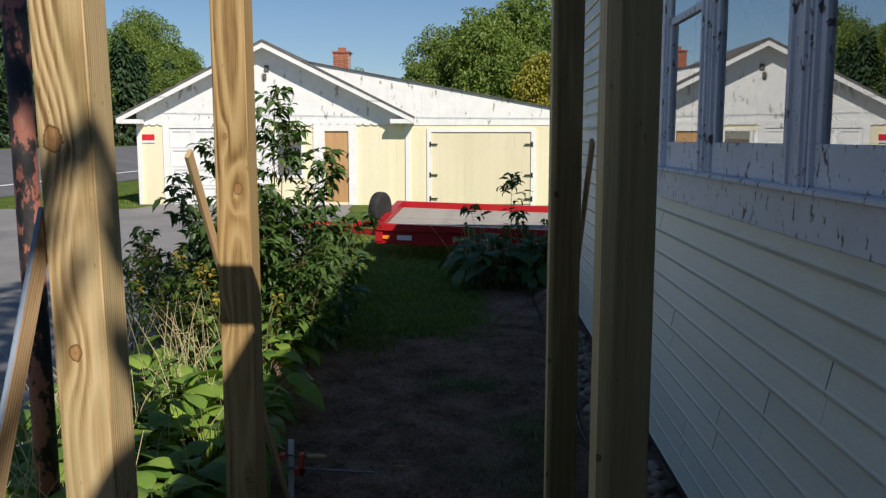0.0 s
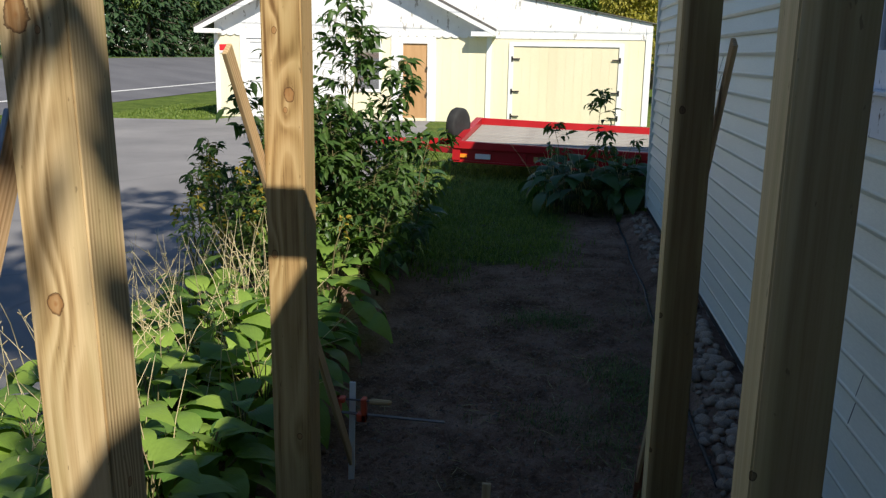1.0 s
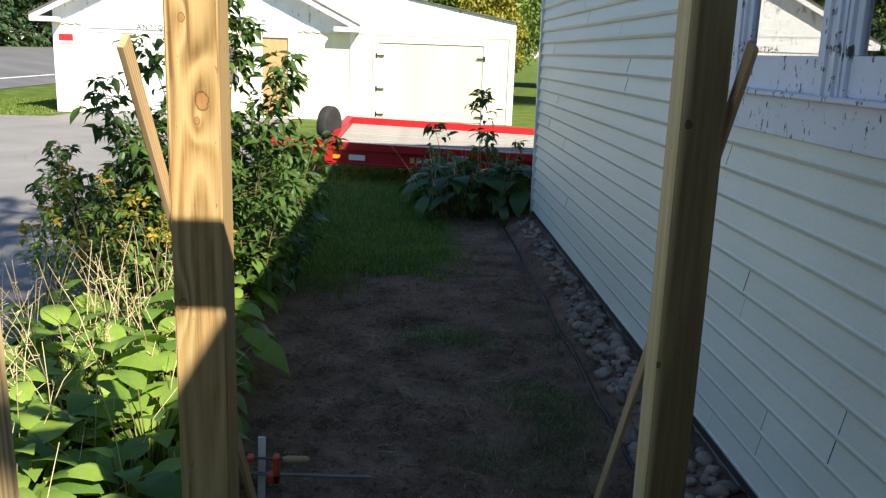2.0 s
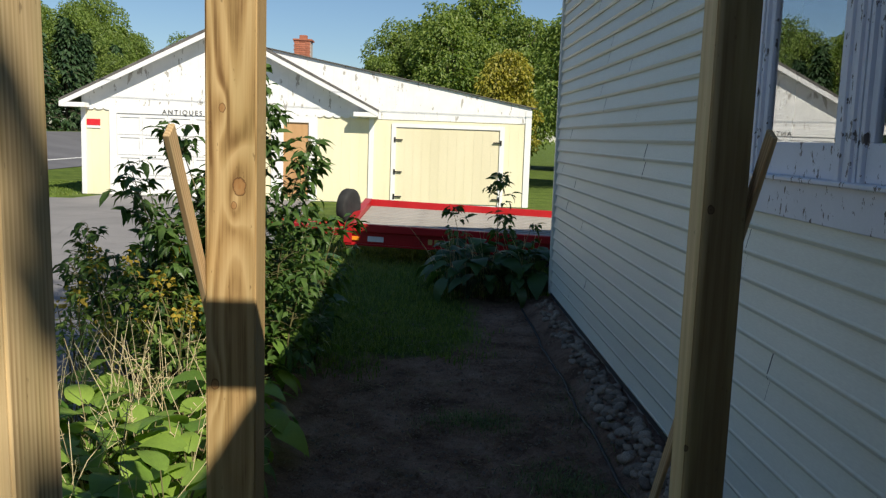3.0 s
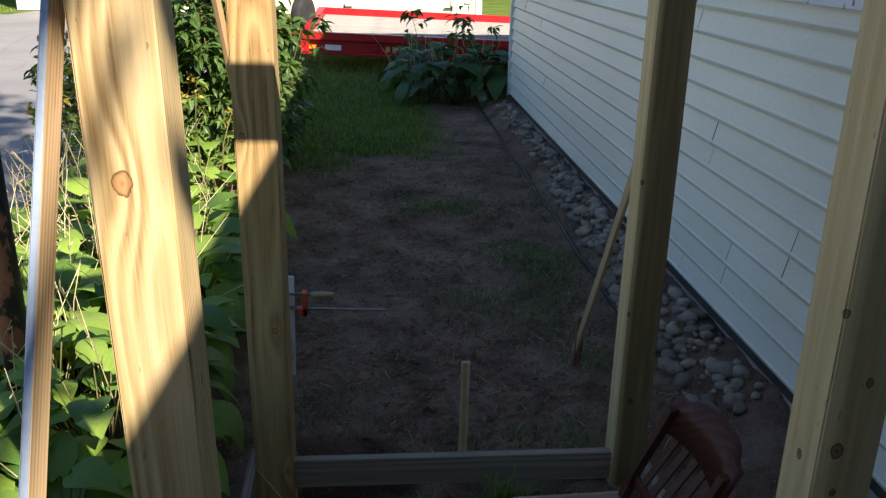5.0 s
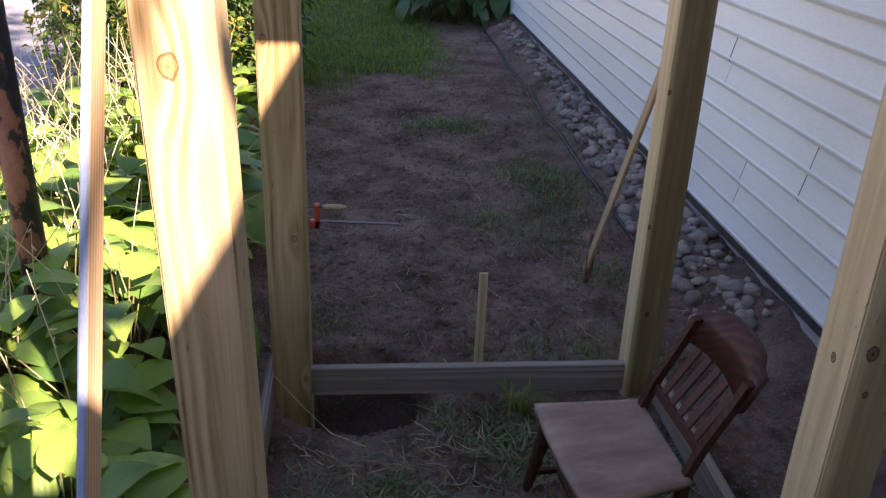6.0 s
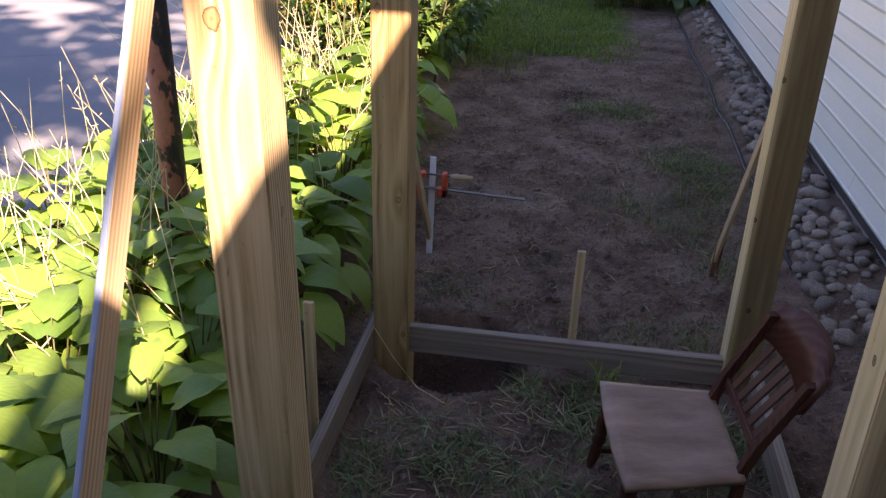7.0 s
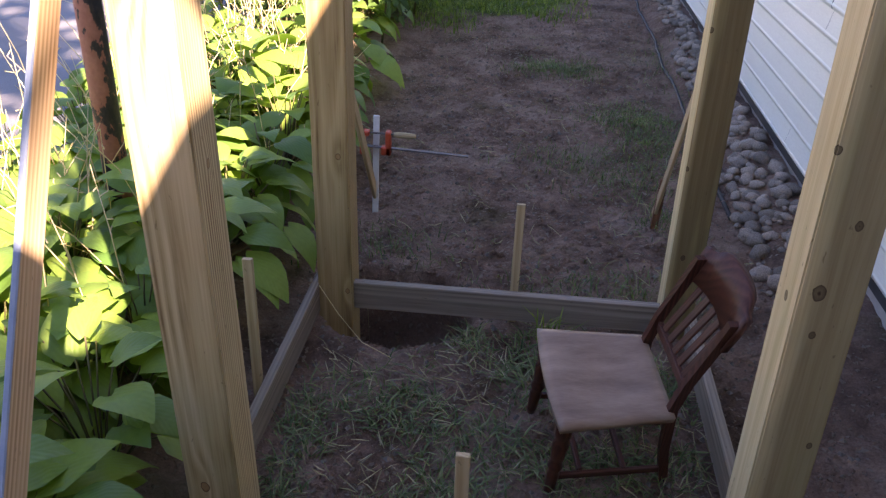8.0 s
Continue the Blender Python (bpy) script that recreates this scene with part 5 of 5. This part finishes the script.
# ---- trees ----
def crown(name, blobs, leaf, count, rng, material, far):
    """Leaf tufts thrown over the shells of several uneven clumps."""
    pts = []
    weights = [r ** 2.2 for c, r in blobs]
    for i in range(count):
        c, r = rng.choices(blobs, weights)[0]
        d = Vector((rng.gauss(0, 1), rng.gauss(0, 1), rng.gauss(0.15, 1))).normalized()
        k = r * (0.55 + 0.5 * rng.random() ** 0.6) * (1 + 0.3 * noise.noise(d * 2.2 + Vector(c)))
        pts.append((Vector(c) + d * k, (d.x, d.y)))
    return scatter_leaves(pts, rng, leaf, 0.5, 0.8, far)


def broadleaf(seed, h, width, count, leaf, material, low=0.28, limbs=(), clumps=24, spread=(0.14, 0.30), far=True):
    rng = random.Random(seed)
    t = thing("tree", pose(0, 0, 0), "tall broadleaf tree with dense green summer crown", "tree", "trees beyond the road")
    runs = [([(0, 0, -0.3), (0.1, 0, h * 0.3), (0.0, 0.15, h * 0.62), (0.1, 0.1, h * 0.9)], [h * 0.022, h * 0.018, h * 0.011, h * 0.004])]
    blobs = []
    for i in range(clumps):
        u = low + (0.96 - low) * (i + 0.5) / clumps
        a = i * 2.4 + rng.uniform(-0.4, 0.4)
        r = width * (0.55 * math.sin(min(1.0, (1.08 - u) * 1.5) * 1.5)) * rng.uniform(0.5, 1.1)
        c = Vector((r * math.cos(a), r * math.sin(a), h * u))
        blobs.append((c, width * rng.uniform(*spread)))
        runs.append(([(0, 0, h * u * 0.72), c * 0.55 + Vector((0, 0, h * u * 0.4)), c], [h * 0.008, h * 0.005, h * 0.002]))
    for c, r in limbs:
        c = Vector(c)
        blobs.append((c, r))
        runs.append(([(0, 0, c.z * 0.75), c * 0.5 + Vector((0, 0, c.z * 0.42)), c], [h * 0.006, h * 0.004, h * 0.0015]))
    part("trunk", tubes("trunk", runs, 7), M_BARK, t)
    tagged(part("crown", crown("crown", blobs, leaf, count, rng, material, far), material, t), kind="stuff")
    return t


def conifer(seed, h, width, material):
    rng = random.Random(seed)
    t = thing("conifer", pose(0, 0, 0), "dark green spruce with drooping branches", "tree", "trees beyond the road")
    runs, pts = [([(0, 0, -0.3), (0, 0, h * 0.5), (0, 0, h)], [h * 0.016, h * 0.01, 0.01])], []
    z = 0.05 * h
    while z < h * 0.98:
        r = width * (1 - z / h) ** 0.85 * rng.uniform(0.8, 1.1) + 0.15
        n = 9
        for k in range(n):
            a = rng.uniform(0, 6.283)
            tip = Vector((r * math.cos(a), r * math.sin(a), z - 0.22 * r))
            runs.append(([(0, 0, z + 0.1), tip * 0.5 + Vector((0, 0, z * 0.5 + 0.08)), tip], 0.02))
            for j in range(10):
                q = Vector((0, 0, z + 0.1)).lerp(tip, 0.2 + 0.8 * j / 9) + Vector((rng.gauss(0, 0.14), rng.gauss(0, 0.14), rng.gauss(-0.08, 0.1)))
                pts.append((q, (math.cos(a), math.sin(a))))
        z += 0.034 * h * (1.1 - 0.5 * z / h)
    part("trunk", tubes("trunk", runs, 5), M_BARK, t)
    tagged(part("crown", scatter_leaves(pts, rng, 0.62, 0.5, 0.5), material, t), kind="stuff")
    return t


def build_trees():
    rng = random.Random(17)
    kinds = [broadleaf(1, 13, 6.5, 13000, 0.27, M_TREE), broadleaf(2, 15, 7.0, 14000, 0.27, M_TREE), broadleaf(3, 11, 6.0, 11000, 0.25, M_TREE)]
    spruce = conifer(5, 13, 3.2, M_PINE)
    yellow = broadleaf(9, 9, 4.6, 8000, 0.24, M_TREE_Y)
    tagged(yellow, "tree with yellowing leaves behind the garage", group="trees behind the garage")
    def put_tree(t, x, y, s, first):
        m = pose(x, y, height(x, y) - 0.1, 0, 0, rng.uniform(0, 360)) @ Matrix.Diagonal((1, 1, 1, 1))
        if first:
            t.matrix_basis = m @ Matrix.Scale(s, 4)
            return t
        c = copy_thing(t, m)
        c.scale = (s, s, s)
        return c
    used = set()
    def add(t, x, y, s):
        put_tree(t, x, y, s, t.name not in used)
        used.add(t.name)
    # beyond the road
    for i in range(15):
        y = 40 + i * 7 + rng.uniform(-2, 2)
        add(kinds[i % 3], -37 - rng.uniform(0, 5) - 0.02 * y, y, rng.uniform(0.85, 1.15))
    for i in range(12):
        y = 44 + i * 9 + rng.uniform(-2, 2)
        add(kinds[(i + 1) % 3], -47 - rng.uniform(0, 6), y, rng.uniform(1.0, 1.3))
    for i in range(12):
        y = 38 + i * 6.2 + rng.uniform(-1.5, 1.5)
        add(spruce, -33.5 - rng.uniform(0, 3) - 0.02 * y, y, rng.uniform(0.6, 1.05))
    # behind the garage
    for i in range(16):
        x = -5 + i * 1.9 + rng.uniform(-1, 1)
        add(kinds[i % 3], x + 1.5, 70 + rng.uniform(-4, 8), rng.uniform(0.75, 1.06) * (0.72 if x < -1 else 1.0))
    for i in range(10):
        add(kinds[(i + 2) % 3], -30 + i * 3.6, 86 + rng.uniform(-4, 8), rng.uniform(0.55, 0.72))
    add(yellow, 4.4, 54, 0.85)
    add(yellow, 9.5, 49.0, 0.7)
    for i in range(6):
        add(kinds[i % 3], 8 + 3.4 * i, 46 + rng.uniform(-3, 4), rng.uniform(0.5, 0.75))
    # the tree behind, whose shade dapples the drive
    back = broadleaf(14, 17.5, 2.5, 3100, 0.26, M_TREE, 0.72, [((-0.16, 2.66, 8.42), 0.19), ((-0.12, 2.65, 8.12), 0.2), ((3.0, -0.9, 16.5), 1.1), ((2.1, 1.2, 16.5), 1.15), ((1.0, 3.2, 16.5), 1.1), ((1.3, 0.9, 13.2), 0.65)], 15, (0.20, 0.36), False)
    tagged(back, "open-crowned tree standing behind the porch", group="trees by the house")
    back.matrix_basis = pose(2.85, -5.8, 0)


build_trees()
v, f = tube([(-60, 29, 7.4), (-20, 28.3, 7.03), (0, 28, 6.97), (40, 27.4, 7.3)], 0.01, 6)
wire = tagged(part("overhead_wire", from_lists("wire", v, f, True), M_IRON), "thin black overhead wire across the sky", "wire")
